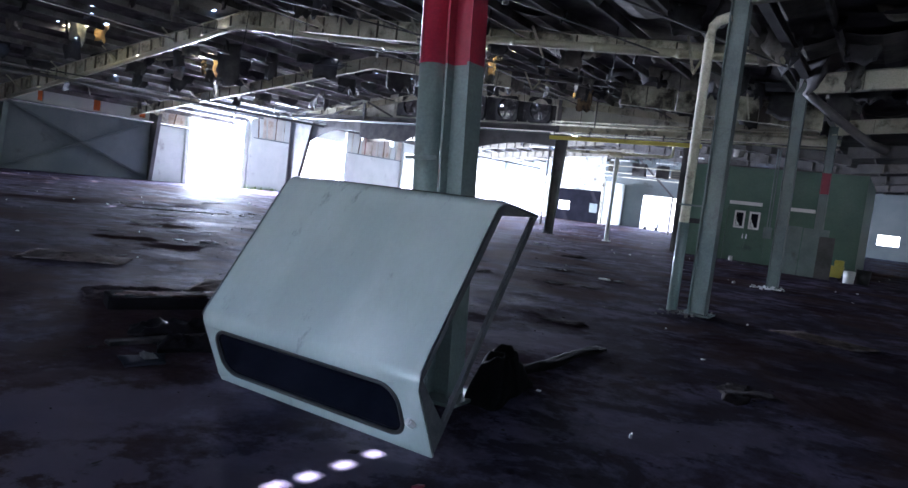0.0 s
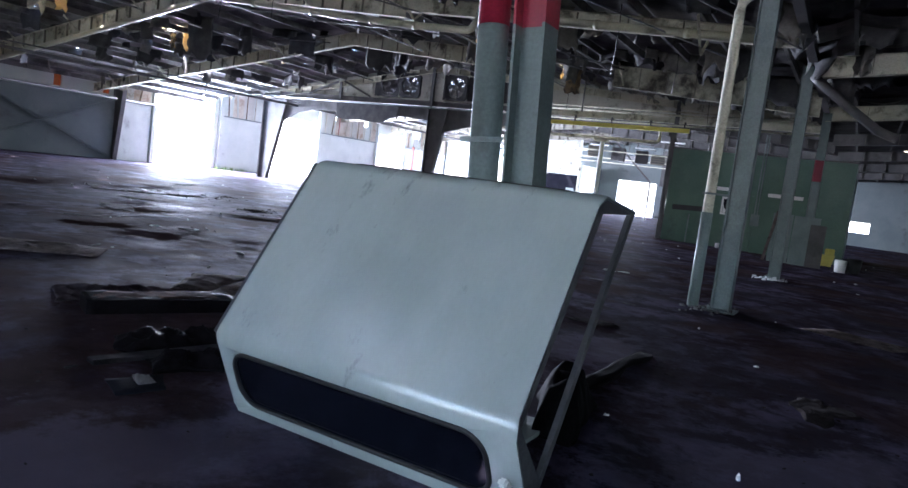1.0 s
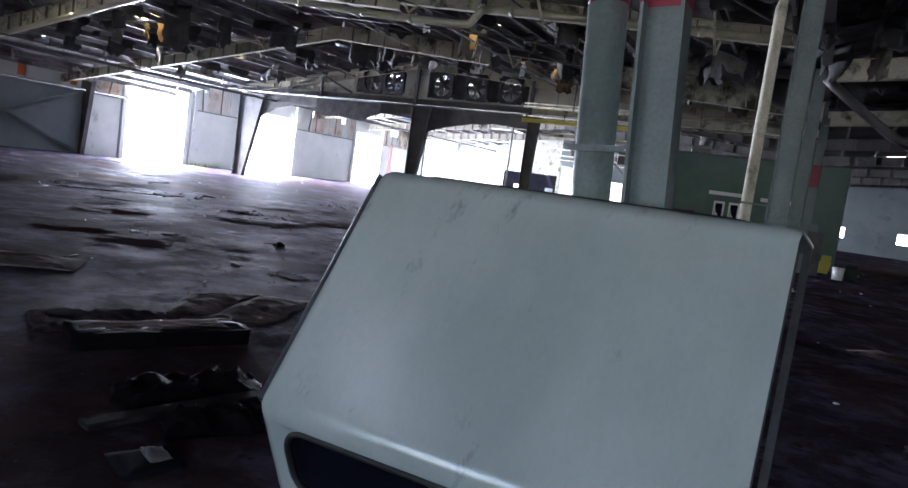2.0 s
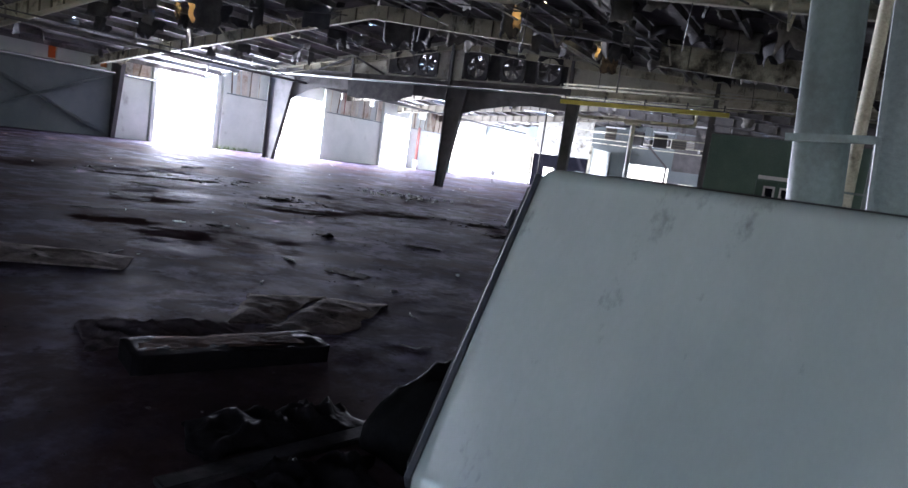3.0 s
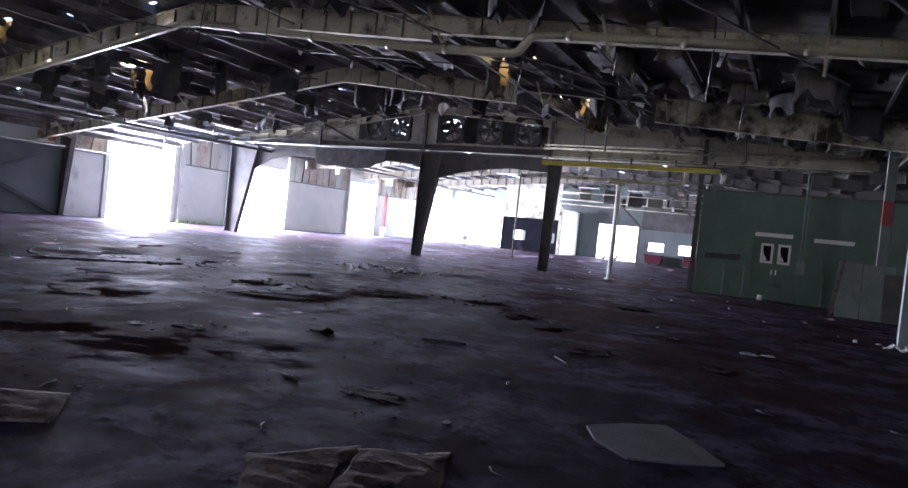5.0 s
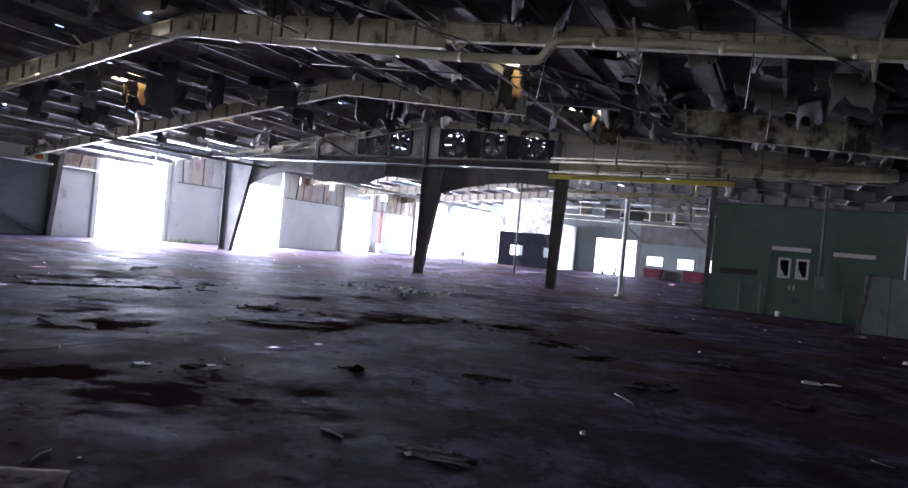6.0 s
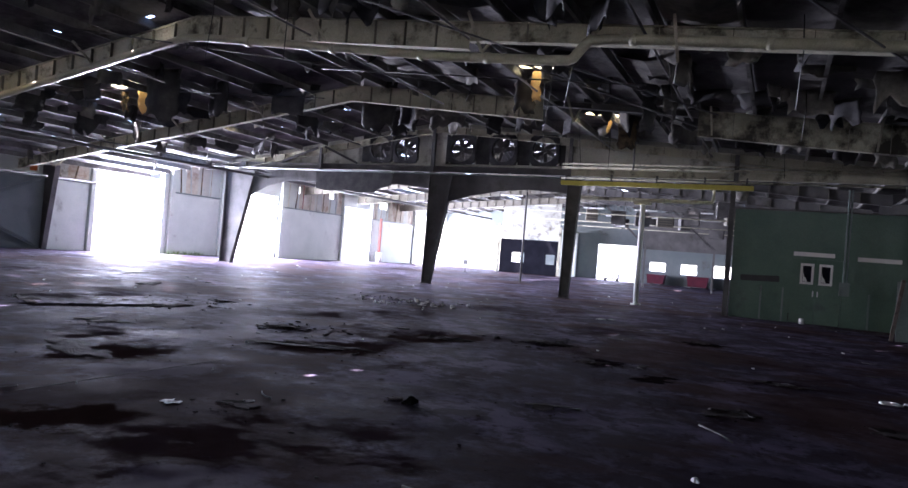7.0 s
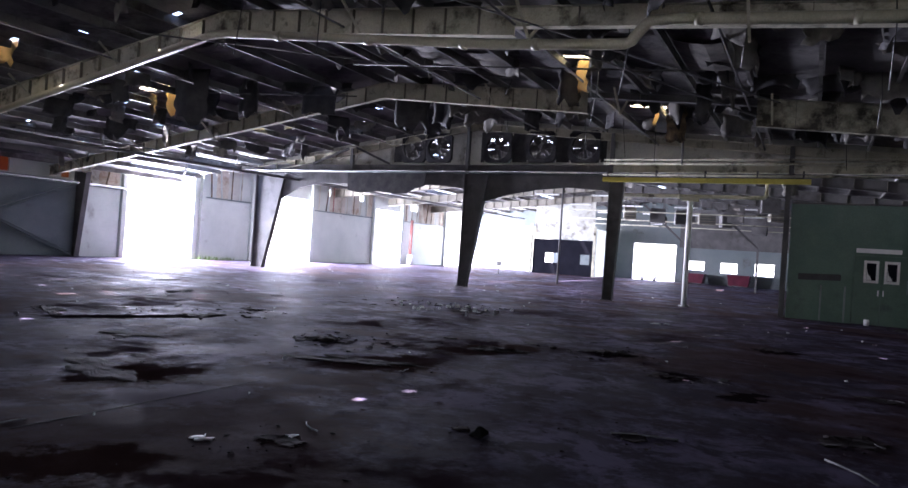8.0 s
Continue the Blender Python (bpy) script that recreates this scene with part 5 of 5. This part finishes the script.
for i in range(120):
    k = rnd.randrange(0, 26)
    x = LEFT + 0.6 + 1.52 * k
    if abs(x + 0.76 - RIDGE) < 1.0:
        continue
    y = rnd.uniform(6, 30)
    n = rnd.uniform(0.8, 3.2)
    if any(h[1] > x and h[0] < x + 1.5 and h[3] > y - 0.1 and h[2] < y + n + 0.1 for h in HOLES):
        continue
    s0, s1 = rnd.uniform(0.03, 0.2), rnd.uniform(0.03, 0.2)
    bm = bmesh.new()
    m = 6
    rows = []
    for j in range(m + 1):
        yy = y + n * j / m
        rows.append([[bm.verts.new((x + 0.04 + 1.42 * u, yy + rnd.uniform(-0.05, 0.05), roof_z(x + 0.04 + 1.42 * u) - 0.02 - dz - (s0 if j < m / 2 else s1) * math.sin(math.pi * u))) for u in (0, 0.25, 0.5, 0.75, 1)] for dz in (0, 0.008)])
    for r, q in zip(rows, rows[1:]):
        for c in range(4):
            bm.faces.new((r[0][c], r[0][c + 1], q[0][c + 1], q[0][c]))
            bm.faces.new((r[1][c + 1], r[1][c], q[1][c], q[1][c + 1]))
        for c in (0, 4):
            bm.faces.new((r[0][c], q[0][c], q[1][c], r[1][c]))
    for r in (rows[0], rows[-1]):
        for c in range(4):
            bm.faces.new((r[0][c], r[0][c + 1], r[1][c + 1], r[1][c]))
    thing("lining_sheet", "sagging sheet of roof lining between purlins", "roof lining", "lining sheets", bm=bm, material=M_RAGL if rnd.random() < 0.6 else M_RAG)


# ---- things on the floor ----
def crumple(pts, height, seed, thick=0.02, cells=12, fold=3.0, base=0.0, dome=0.0, ridged=False):
    """A crumpled sheet over the four-cornered outline pts, as a closed mesh on the floor."""
    off = Vector((seed * 7.3, seed * 3.1, 0))
    bm = bmesh.new()
    P = [Vector((*p, 0)) for p in pts]
    top, bot = [], []
    for i in range(cells + 1):
        a, b = [], []
        for j in range(cells + 1):
            s, t = i / cells, j / cells
            p = (P[0] * (1 - s) + P[1] * s) * (1 - t) + (P[3] * (1 - s) + P[2] * s) * t
            edge = min(s, 1 - s, t, 1 - t)
            w = noise.noise_vector(p * fold * 0.6 + off) * (0.10 if edge < 0.01 else 0.02)
            q = p + Vector((w.x, w.y, 0))
            n = abs(noise.noise(q * fold + off)) + 0.5 * abs(noise.noise(q * fold * 2.7 + off))
            if ridged:
                n = 1.1 * (1 - min(1.0, 1.8 * abs(noise.noise(Vector((q.x * fold * 0.45, q.y * fold, seed)))))) ** 2 + 0.5 * n
            z = base + thick + height * n * min(1.0, edge * 5 + 0.12) + dome * (1 - (1 - min(1.0, edge * 3.2)) ** 2)
            a.append(bm.verts.new((q.x, q.y, z)))
            b.append(bm.verts.new((q.x, q.y, base + max(0.0, z - base - max(thick, 0.03)) * (edge > 0.01) * 0.2)))
        top.append(a)
        bot.append(b)
    for i in range(cells):
        for j in range(cells):
            bm.faces.new((top[i][j], top[i + 1][j], top[i + 1][j + 1], top[i][j + 1]))
            bm.faces.new((bot[i][j + 1], bot[i + 1][j + 1], bot[i + 1][j], bot[i][j]))
    c = cells
    ring = [(i, 0) for i in range(c)] + [(c, j) for j in range(c)] + [(i, c) for i in range(c, 0, -1)] + [(0, j) for j in range(c, 0, -1)]
    for p, q in zip(ring, ring[1:] + ring[:1]):
        bm.faces.new((top[p[0]][p[1]], bot[p[0]][p[1]], bot[q[0]][q[1]], top[q[0]][q[1]]))
    bmesh.ops.recalc_face_normals(bm, faces=bm.faces)
    for f in bm.faces:
        f.smooth = True
    return bm


e = thing("wrapped_package", "long flat package wrapped in shiny black plastic", "package")
bm = box((-0.64, 0.0, 0.0), (0.64, 0.36, 0.125))
bmesh.ops.subdivide_edges(bm, edges=bm.edges[:], cuts=22, use_grid_fill=True)
for v in bm.verts:
    x, y, z = v.co
    k = noise.noise(Vector((x * 13 + z * 5, y * 9, z * 4))) + 0.5 * noise.noise(Vector((x * 31 + z * 12, y * 20, 2.0)))
    v.co.y += (0.016 * k - 0.02 * (z / 0.125)) * (1 if y < 0.02 else 0.3)
    v.co.z = max(0.0, z + (0.006 * k + 0.014 * noise.noise(Vector((x * 3, y * 5, 7.0)))) * (z > 0.12))
for f in bm.faces:
    f.smooth = True
bm.transform(pose(-6.16, 4.53, 0.0, 0, 0, 66.8))
part("wrapping", bm, M_PLASTIC, e)
part("torn_flap", crumple([(-6.44, 4.02), (-6.02, 4.98), (-6.26, 5.12), (-6.66, 4.16)], 0.014, 11, 0.004, 36, 6.0, base=0.125), M_FLAP, e, "torn brown cardboard showing through the plastic")
thing("plastic_sheet", "crumpled shiny black plastic sheet on the floor", "plastic sheet", material=M_PLASTIC, bm=crumple([(-5.30, 3.50), (-4.98, 4.38), (-5.28, 4.55), (-5.68, 3.72)], 0.06, 2, 0.012, 48, 8.0, dome=0.03, ridged=True))
thing("plastic_sheet", "crumpled shiny black plastic sheet on the floor", "plastic sheet", material=M_PLASTIC, bm=crumple([(-4.80, 3.40), (-4.52, 3.90), (-4.80, 4.08), (-5.06, 3.55)], 0.06, 3, 0.012, 44, 8.0, dome=0.03, ridged=True))
thing("plastic_sheet", "crumpled dusty plastic film beside the package", "plastic sheet", material=M_FILM, bm=crumple([(-6.98, 3.98), (-6.52, 5.0), (-6.95, 5.22), (-7.6, 4.35)], 0.04, 4, 0.008, 60, 7.0, dome=0.012, ridged=True))
thing("floor_plank", "dark stained plank lying on the floor", "plank", material=M_CHIP, bm=bevel_box((-0.62, -0.06, 0), (0.62, 0.06, 0.035), 0.006), at=pose(-5.07, 3.84, 0.0, 0, 0, 77))
thing("cardboard_sheet", "torn flattened wet cardboard on the floor", "cardboard", "cardboard pieces", material=M_CARD, bm=crumple([(-7.04, 5.22), (-6.80, 5.5), (-7.28, 6.62), (-7.66, 6.06)], 0.022, 5, 0.006, 60, 5.0, ridged=True))
thing("cardboard_sheet", "torn flattened wet cardboard on the floor", "cardboard", "cardboard pieces", material=M_CARD, bm=crumple([(-6.72, 5.40), (-6.28, 5.72), (-6.70, 6.95), (-7.24, 6.60)], 0.022, 6, 0.006, 60, 5.0, ridged=True))
thing("cardboard_sheet", "torn flattened wet cardboard on the floor", "cardboard", "cardboard pieces", material=M_CARD, bm=crumple([(-9.9, 4.6), (-9.0, 5.6), (-9.4, 6.1), (-10.6, 5.3)], 0.07, 7, 0.015, 14, 2.5))
thing("cardboard_sheet", "pale flattened cardboard lying near the column", "cardboard", "cardboard pieces", material=M_CARD, bm=crumple([(-1.45, 11.6), (-0.3, 11.15), (0.0, 11.7), (-1.1, 12.2)], 0.04, 8, 0.012, 12, 2.0))
bm = bmesh.new()
slab(bm, [(-6.18, 8.40), (-6.02, 8.06), (-5.71, 7.78), (-5.4, 7.94), (-5.08, 8.18), (-5.34, 8.6), (-5.63, 8.97), (-5.95, 8.72)], 2, 0.004, 0.022)
thing("loose_board", "grey broken board lying on the floor", "board", bm=bm, material=M_BOARD)
thing("bin_bag", "black plastic bag slumped beside the truck cap", "bag", material=M_BAG, bm=crumple([(-2.52, 4.45), (-2.22, 4.5), (-2.42, 5.35), (-2.82, 5.3)], 0.12, 11, 0.02, 28, 5.0, dome=0.24))
thing("bag_flap", "white plastic flap on the black bag", "plastic sheet", material=M_PAPER, bm=crumple([(-2.80, 5.42), (-2.68, 5.46), (-2.72, 5.58), (-2.84, 5.52)], 0.05, 12, 0.01, 8, 6.0))
thing("dark_strip", "long dark strip of rubber on the floor", "strip", material=M_BAG, bm=crumple([(-2.74, 5.62), (-2.58, 5.62), (-2.55, 7.5), (-2.70, 7.52)], 0.03, 13, 0.02, 12, 3.0))
thing("plastic_sheet", "black plastic heap under the open hatch", "plastic sheet", material=M_BAG, bm=crumple([(-4.95, 4.2), (-4.35, 4.1), (-4.25, 4.95), (-4.75, 4.95)], 0.12, 14, 0.03, 26, 4.0, dome=0.32))
thing("rag_tip", "small white plastic piece on the black heap", "plastic sheet", material=M_PAPER, bm=crumple([(-5.02, 4.3), (-4.92, 4.24), (-4.86, 4.36), (-4.95, 4.42)], 0.05, 15, 0.02, 6, 6.0))
e = thing("paper_pad", "white paper on a dark blue folder", "paper")
part("folder", crumple([(-4.85, 3.15), (-4.6, 3.05), (-4.48, 3.3), (-4.74, 3.42)], 0.02, 16, 0.012, 6, 3.0), M_BLACK, e)
part("sheet", crumple([(-4.78, 3.22), (-4.62, 3.16), (-4.56, 3.28), (-4.70, 3.34)], 0.05, 17, 0.006, 10, 7.0, 0.03), M_BOARD, e)
thing("red_scrap", "small red plastic scrap on the floor", "scrap", material=M_RED, bm=crumple([(-1.90, 2.98), (-1.86, 2.98), (-1.85, 3.03), (-1.90, 3.03)], 0.02, 18, 0.01, 6, 6.0))

for i, (x, y, w, h, turn, tilt) in enumerate(((-3.27, 27.62, 0.66, 1.76, 3, -7), (-2.5, 27.58, 0.84, 1.74, -2, -7), (-2.1, 27.42, 0.5, 1.5, 2, -9))):
    thing("plywood_sheet", "grey sheet panel leaning against a column", "panel", "leaning panels", bm=bevel_box((-w / 2, -0.012, 0), (w / 2, 0.012, h), 0.004), material=(M_STEEL, M_STEEL, M_DARK)[i], at=pose(x, y, 0.003, tilt, 0, turn))
thing("leaning_plank", "dark plank leaning against the panels", "plank", bm=bevel_box((-0.05, -0.03, 0), (0.05, 0.03, 1.85), 0.006), material=M_CARD, at=pose(-3.72, 27.5, 0.003, -8, 8, 0))


def bucket(x, y, r, h, material, label):
    e = thing("bucket", label, "bucket", "buckets", at=pose(x, y, 0))
    n = 20
    bm = bmesh.new()
    prof = [(0.0, 0.0), (r * 0.82, 0.0), (r, h), (r * 0.95, h), (r * 0.78, 0.02), (0.0, 0.02)]
    rings = [[bm.verts.new((max(q, 0.001) * math.cos(2 * math.pi * k / n), max(q, 0.001) * math.sin(2 * math.pi * k / n), z)) for k in range(n)] for q, z in prof]
    for a, b in zip(rings, rings[1:]):
        for k in range(n):
            bm.faces.new((a[k], a[(k + 1) % n], b[(k + 1) % n], b[k])).smooth = True
    part("tub", bm, material, e)
    bm = bmesh.new()
    tube(bm, [(r * 1.02 * math.cos(t), 0, h * 0.93 + r * 0.5 * math.sin(t)) for t in [math.pi * k / 10 for k in range(11)]], 0.006, 6)
    part("handle", bm, M_DARK, e)


bucket(-1.25, 27.3, 0.20, 0.42, M_WHITE, "white plastic bucket standing by the column")
bucket(-0.85, 27.9, 0.24, 0.5, M_RUBBER, "black plastic bucket standing by the column")
e = thing("mop_bucket", "yellow plastic mop bucket on wheels", "bucket", at=pose(-1.75, 28.2, 0))
bm = bmesh.new()
slab(bm, [(-0.2, 0.1), (0.2, 0.1), (0.28, 0.5), (-0.28, 0.5)], 1, -0.2, 0.2)
part("tub", bm, M_YELLOW, e)
part("wringer", bevel_box((-0.05, -0.18, 0.503), (0.25, 0.18, 0.72), 0.02), M_YELLOW, e)
for sx in (-0.17, 0.17):
    for sy in (-0.14, 0.14):
        bm = bmesh.new()
        tube(bm, [(sx, sy - 0.02, 0.05), (sx, sy + 0.02, 0.05)], 0.05, 10)
        part("wheel", bm, M_RUBBER, e)
e = thing("paint_can", "small white can standing by the green wall", "can", bm=tube(bmesh.new(), [(-5.95, 31.45, 0), (-5.95, 31.45, 0.2)], 0.085, 14), material=M_WHITE)


# ---- litter ----
def litter(name, label, n, area, size, flat, material, seed, centre=None):
    rnd = random.Random(seed)
    bm = bmesh.new()
    for _ in range(n):
        if centre:
            x, y = rnd.gauss(centre[0], centre[2]), rnd.gauss(centre[1], centre[2])
        else:
            x, y = rnd.uniform(area[0], area[1]), rnd.uniform(area[2], area[3])
        r = rnd.uniform(*size)
        k = rnd.randrange(4, 8)
        st, tw = rnd.uniform(0.25, 1.0), rnd.uniform(0, 6.3)
        pts = []
        for i in range(k):
            a = 6.283 * i / k
            q = r * rnd.uniform(0.5, 1.1)
            u, v = q * math.cos(a), q * st * math.sin(a)
            pts.append((x + u * math.cos(tw) - v * math.sin(tw), y + u * math.sin(tw) + v * math.cos(tw)))
        h = rnd.uniform(*flat)
        lo = [bm.verts.new((*p, 0.0005)) for p in pts]
        hi = [bm.verts.new((x + (p[0] - x) * 0.8, y + (p[1] - y) * 0.8, h * rnd.uniform(0.5, 1.2))) for p in pts]
        bm.faces.new(hi)
        for i in range(k):
            j = (i + 1) % k
            bm.faces.new((lo[i], lo[j], hi[j], hi[i]))
    return thing(name, label, "litter", kind="stuff", bm=bm, material=material)


litter("dark_litter", "scattered dark flakes and scraps on the floor", 420, (-24, 2, 2, 31), (0.01, 0.06), (0.002, 0.007), M_CHIP, 21)
litter("far_litter", "scattered dark flakes and scraps on the floor", 420, (-39, -3, 14, 45), (0.04, 0.26), (0.003, 0.012), M_CHIP, 22)
litter("pale_litter", "scattered pale paper and plaster scraps", 110, (-36, 0, 4, 40), (0.015, 0.06), (0.006, 0.03), M_PAPER, 23)
litter("near_litter", "small dark crumbs on the floor", 500, (-12, 0, 1.5, 14), (0.006, 0.022), (0.002, 0.006), M_CHIP, 24)
litter("plaster_heap", "pale plaster crumbs at the column's foot", 40, None, (0.02, 0.09), (0.01, 0.06), M_PAPER, 25, (-2.6, 19.5, 0.28))
litter("plaster_heap", "pale plaster crumbs at the column's foot", 30, None, (0.02, 0.07), (0.01, 0.04), M_BOARD, 26, (-2.8, 11.65, 0.25))
litter("scrap_heap", "heap of mixed scrap on the floor", 90, None, (0.015, 0.10), (0.004, 0.02), M_CHIP, 27, (-16.5, 21.5, 0.9))
litter("scrap_heap", "heap of pale scrap on the floor", 30, None, (0.03, 0.12), (0.02, 0.08), M_PAPER, 28, (-16.0, 21.2, 0.8))
litter("scrap_heap", "heap of dark scrap on the floor", 40, None, (0.015, 0.10), (0.004, 0.02), M_CHIP, 29, (-10.6, 16.3, 0.6))
litter("scrap_heap", "heap of dark scrap on the floor", 40, None, (0.015, 0.10), (0.004, 0.02), M_CHIP, 30, (-14.4, 13.6, 0.6))
litter("scrap_heap", "heap of dark scrap on the floor", 40, None, (0.015, 0.10), (0.004, 0.02), M_CHIP, 31, (-18.3, 14.5, 0.8))
litter("scrap_heap", "heap of dark scrap by the green wall", 34, None, (0.05, 0.26), (0.004, 0.022), M_CHIP, 32, (-4.6, 30.9, 0.8))


def blob(x, y, a, b, turn, h, seed):
    """A flat ragged patch of fallen stuff, a long and b wide, with torn edges."""
    bm = bmesh.new()
    n, rings = 44, 7
    c, q = math.cos(turn), math.sin(turn)
    grid = []
    for r in range(1, rings + 1):
        row = []
        for k in range(n):
            t = 6.2832 * k / n
            e = 0.62 + 0.5 * noise.noise(Vector((math.cos(t) * 1.6, math.sin(t) * 1.6, seed))) + 0.16 * noise.noise(Vector((math.cos(t) * 5, math.sin(t) * 5, seed + 9)))
            u, v = 0.5 * a * e * math.cos(t) * r / rings, 0.5 * b * e * math.sin(t) * r / rings
            p = Vector((x + u * c - v * q, y + u * q + v * c, 0))
            z = 0.0005 if r == rings else 0.004 + h * max(0.0, 0.35 + noise.noise(p * 4.0 + Vector((0, 0, seed))) + 0.5 * noise.noise(p * 11.0))
            row.append(bm.verts.new((p.x, p.y, z)))
        grid.append(row)
    mid = bm.verts.new((x, y, 0.004 + 0.4 * h))
    for k in range(n):
        bm.faces.new((mid, grid[0][k], grid[0][(k + 1) % n]))
        for r in range(rings - 1):
            bm.faces.new((grid[r][k], grid[r + 1][k], grid[r + 1][(k + 1) % n], grid[r][(k + 1) % n]))
    return bm


rnd = random.Random(40)
for i, (x, y, a, b, h) in enumerate(((-17.9, 14.0, 2.6, 0.5, 0.05), (-20.0, 12.4, 3.6, 0.5, 0.04), (-12.2, 15.0, 1.6, 0.8, 0.05), (-9.4, 14.7, 1.2, 0.6, 0.06), (-8.2, 20.0, 1.0, 0.6, 0.06), (-14.6, 13.5, 1.2, 0.7, 0.07), (-13.0, 12.3, 3.4, 0.7, 0.03), (-7.2, 12.3, 1.5, 0.6, 0.04), (-14.6, 9.6, 2.8, 0.8, 0.025), (-15.6, 20.8, 2.4, 1.1, 0.05), (-11.2, 8.8, 1.0, 0.3, 0.02), (-10.6, 16.4, 1.5, 0.8, 0.06), (-18.2, 15.8, 1.0, 0.5, 0.06), (-22.5, 17.5, 3.0, 0.7, 0.04), (-26.0, 20.0, 3.2, 0.6, 0.04), (-9.0, 10.9, 0.9, 0.3, 0.03), (-6.6, 15.2, 1.3, 0.5, 0.04), (-10.3, 10.1, 0.35, 0.14, 0.05), (-5.6, 12.6, 1.0, 0.5, 0.03), (-16.5, 11.5, 2.0, 0.5, 0.03), (-8.0, 7.9, 1.3, 0.5, 0.02), (-3.6, 8.6, 1.4, 0.5, 0.03), (-1.0, 7.0, 1.5, 0.6, 0.03))):
    thing("fallen_lining", "ragged dark patch of fallen lining on the floor", "debris", "fallen lining", material=M_FALLEN, bm=blob(x, y, a * 0.75, b * 1.15, rnd.uniform(0.0, 3.1), h * 0.45, 50.0 + i * 3.3))
    litter("grime_crumbs", "dark crumbs round a patch of fallen lining", 18, None, (0.008, 0.03), (0.002, 0.012), M_FALLEN, 200 + i, (x, y, 0.3 * a))
for i in range(20):
    x, y = rnd.uniform(-15, -3), rnd.uniform(5, 22)
    bm = bmesh.new()
    t, l = rnd.uniform(0, 3.1), rnd.uniform(0.1, 0.35)
    tube(bm, [(x + l * (s - 0.5) * math.cos(t) + 0.04 * math.sin(5 * s), y + l * (s - 0.5) * math.sin(t) + 0.03 * math.cos(6 * s), 0.008) for s in (0, 0.25, 0.5, 0.75, 1)], 0.006, 6)
    thing("wire_scrap", "bent scrap of pale wire on the floor", "wire", "wire scraps", material=M_BOARD, bm=bm)
bm = bmesh.new()
for _ in range(70):
    y = rnd.choice((33.6, 34.2, 34.9, 35.6, 36.1)) + rnd.gauss(0, 0.12)
    x = LEFT + rnd.uniform(0.25, 0.6)
    h, l = rnd.uniform(0.1, 0.32), rnd.uniform(-0.12, 0.12)
    v = [bm.verts.new(p) for p in ((x, y - 0.02, 0), (x, y + 0.02, 0), (x + l, y + l, h))]
    w = [bm.verts.new(p) for p in ((x - 0.02, y, 0), (x + 0.02, y, 0), (x + l, y - l, h * 0.9))]
    bm.faces.new(v)
    bm.faces.new(w)
thing("weeds", "green weeds growing at the foot of the wall", "weeds", kind="stuff", bm=bm, material=M_GRASS)

# a few scraps that lie clear of the heaps
def stick(label, a, b, r, material, category="stick"):
    bm = bmesh.new()
    a, b = Vector((*a, r)), Vector((*b, r))
    side = Vector((a.y - b.y, b.x - a.x, 0)) * 0.06
    tube(bm, [a, a.lerp(b, 0.3) + side * 0.6, a.lerp(b, 0.6) + side, b], r, 7)
    thing(category, label, category, "sticks on the floor", bm=bm, material=material)


stick("pale splintered stick on the concrete floor", (-7.43, 11.34), (-7.08, 10.81), 0.010, M_BOARD)
stick("thin grey rod lying on the concrete floor", (-9.17, 10.91), (-8.6, 11.1), 0.009, M_BOARD)
stick("short pale stick on the concrete floor", (-8.94, 7.83), (-8.7, 7.77), 0.009, M_BOARD)
thing("black_scrap", "crumpled black plastic scrap on the floor", "scrap", material=M_BAG, bm=crumple([(-10.16, 9.97), (-10.04, 9.97), (-10.02, 10.1), (-10.12, 10.12)], 0.05, 31, 0.01, 14, 9.0, dome=0.03))
for i, (x, y, w) in enumerate(((-11.71, 8.44, 0.055), (-11.25, 8.94, 0.03), (-15.69, 20.77, 0.16), (-15.4, 20.9, 0.09), (-11.22, 23.24, 0.12), (-11.0, 23.5, 0.07), (-6.58, 15.25, 0.08), (-5.33, 14.8, 0.15), (-5.05, 14.95, 0.09))):
    thing("paper_scrap", "crumpled white paper scrap on the dirty floor", "scrap", "paper scraps", material=M_PAPER, bm=crumple([(x - w, y - 0.5 * w), (x + 0.7 * w, y - 0.6 * w), (x + w, y + 0.6 * w), (x - 0.6 * w, y + 0.7 * w)], 0.3 * w, 40 + i, 0.006, 10, 3.0 / w))

# floor joints
for x0, y0, x1, y1 in ((-12.95, 7.7, -12.95, 10.4),):
    n = 14
    bm = bmesh.new()
    for i in range(n):
        a, b = i / n, (i + 0.93) / n
        w = 0.006 + 0.01 * abs(noise.noise(Vector((x0 + i, y0, 0.5))))
        xa, ya, xb, yb = x0 + (x1 - x0) * a, y0 + (y1 - y0) * a, x0 + (x1 - x0) * b, y0 + (y1 - y0) * b
        add_box(bm, (min(xa, xb) - (w if x0 == x1 else 0), min(ya, yb) - (w if y0 == y1 else 0), 0.0005), (max(xa, xb) + (w if x0 == x1 else 0), max(ya, yb) + (w if y0 == y1 else 0), 0.003))
    thing("floor_joint", "dark tarred joint in the concrete floor", "joint", kind="structure", bm=bm, material=M_CHIP)
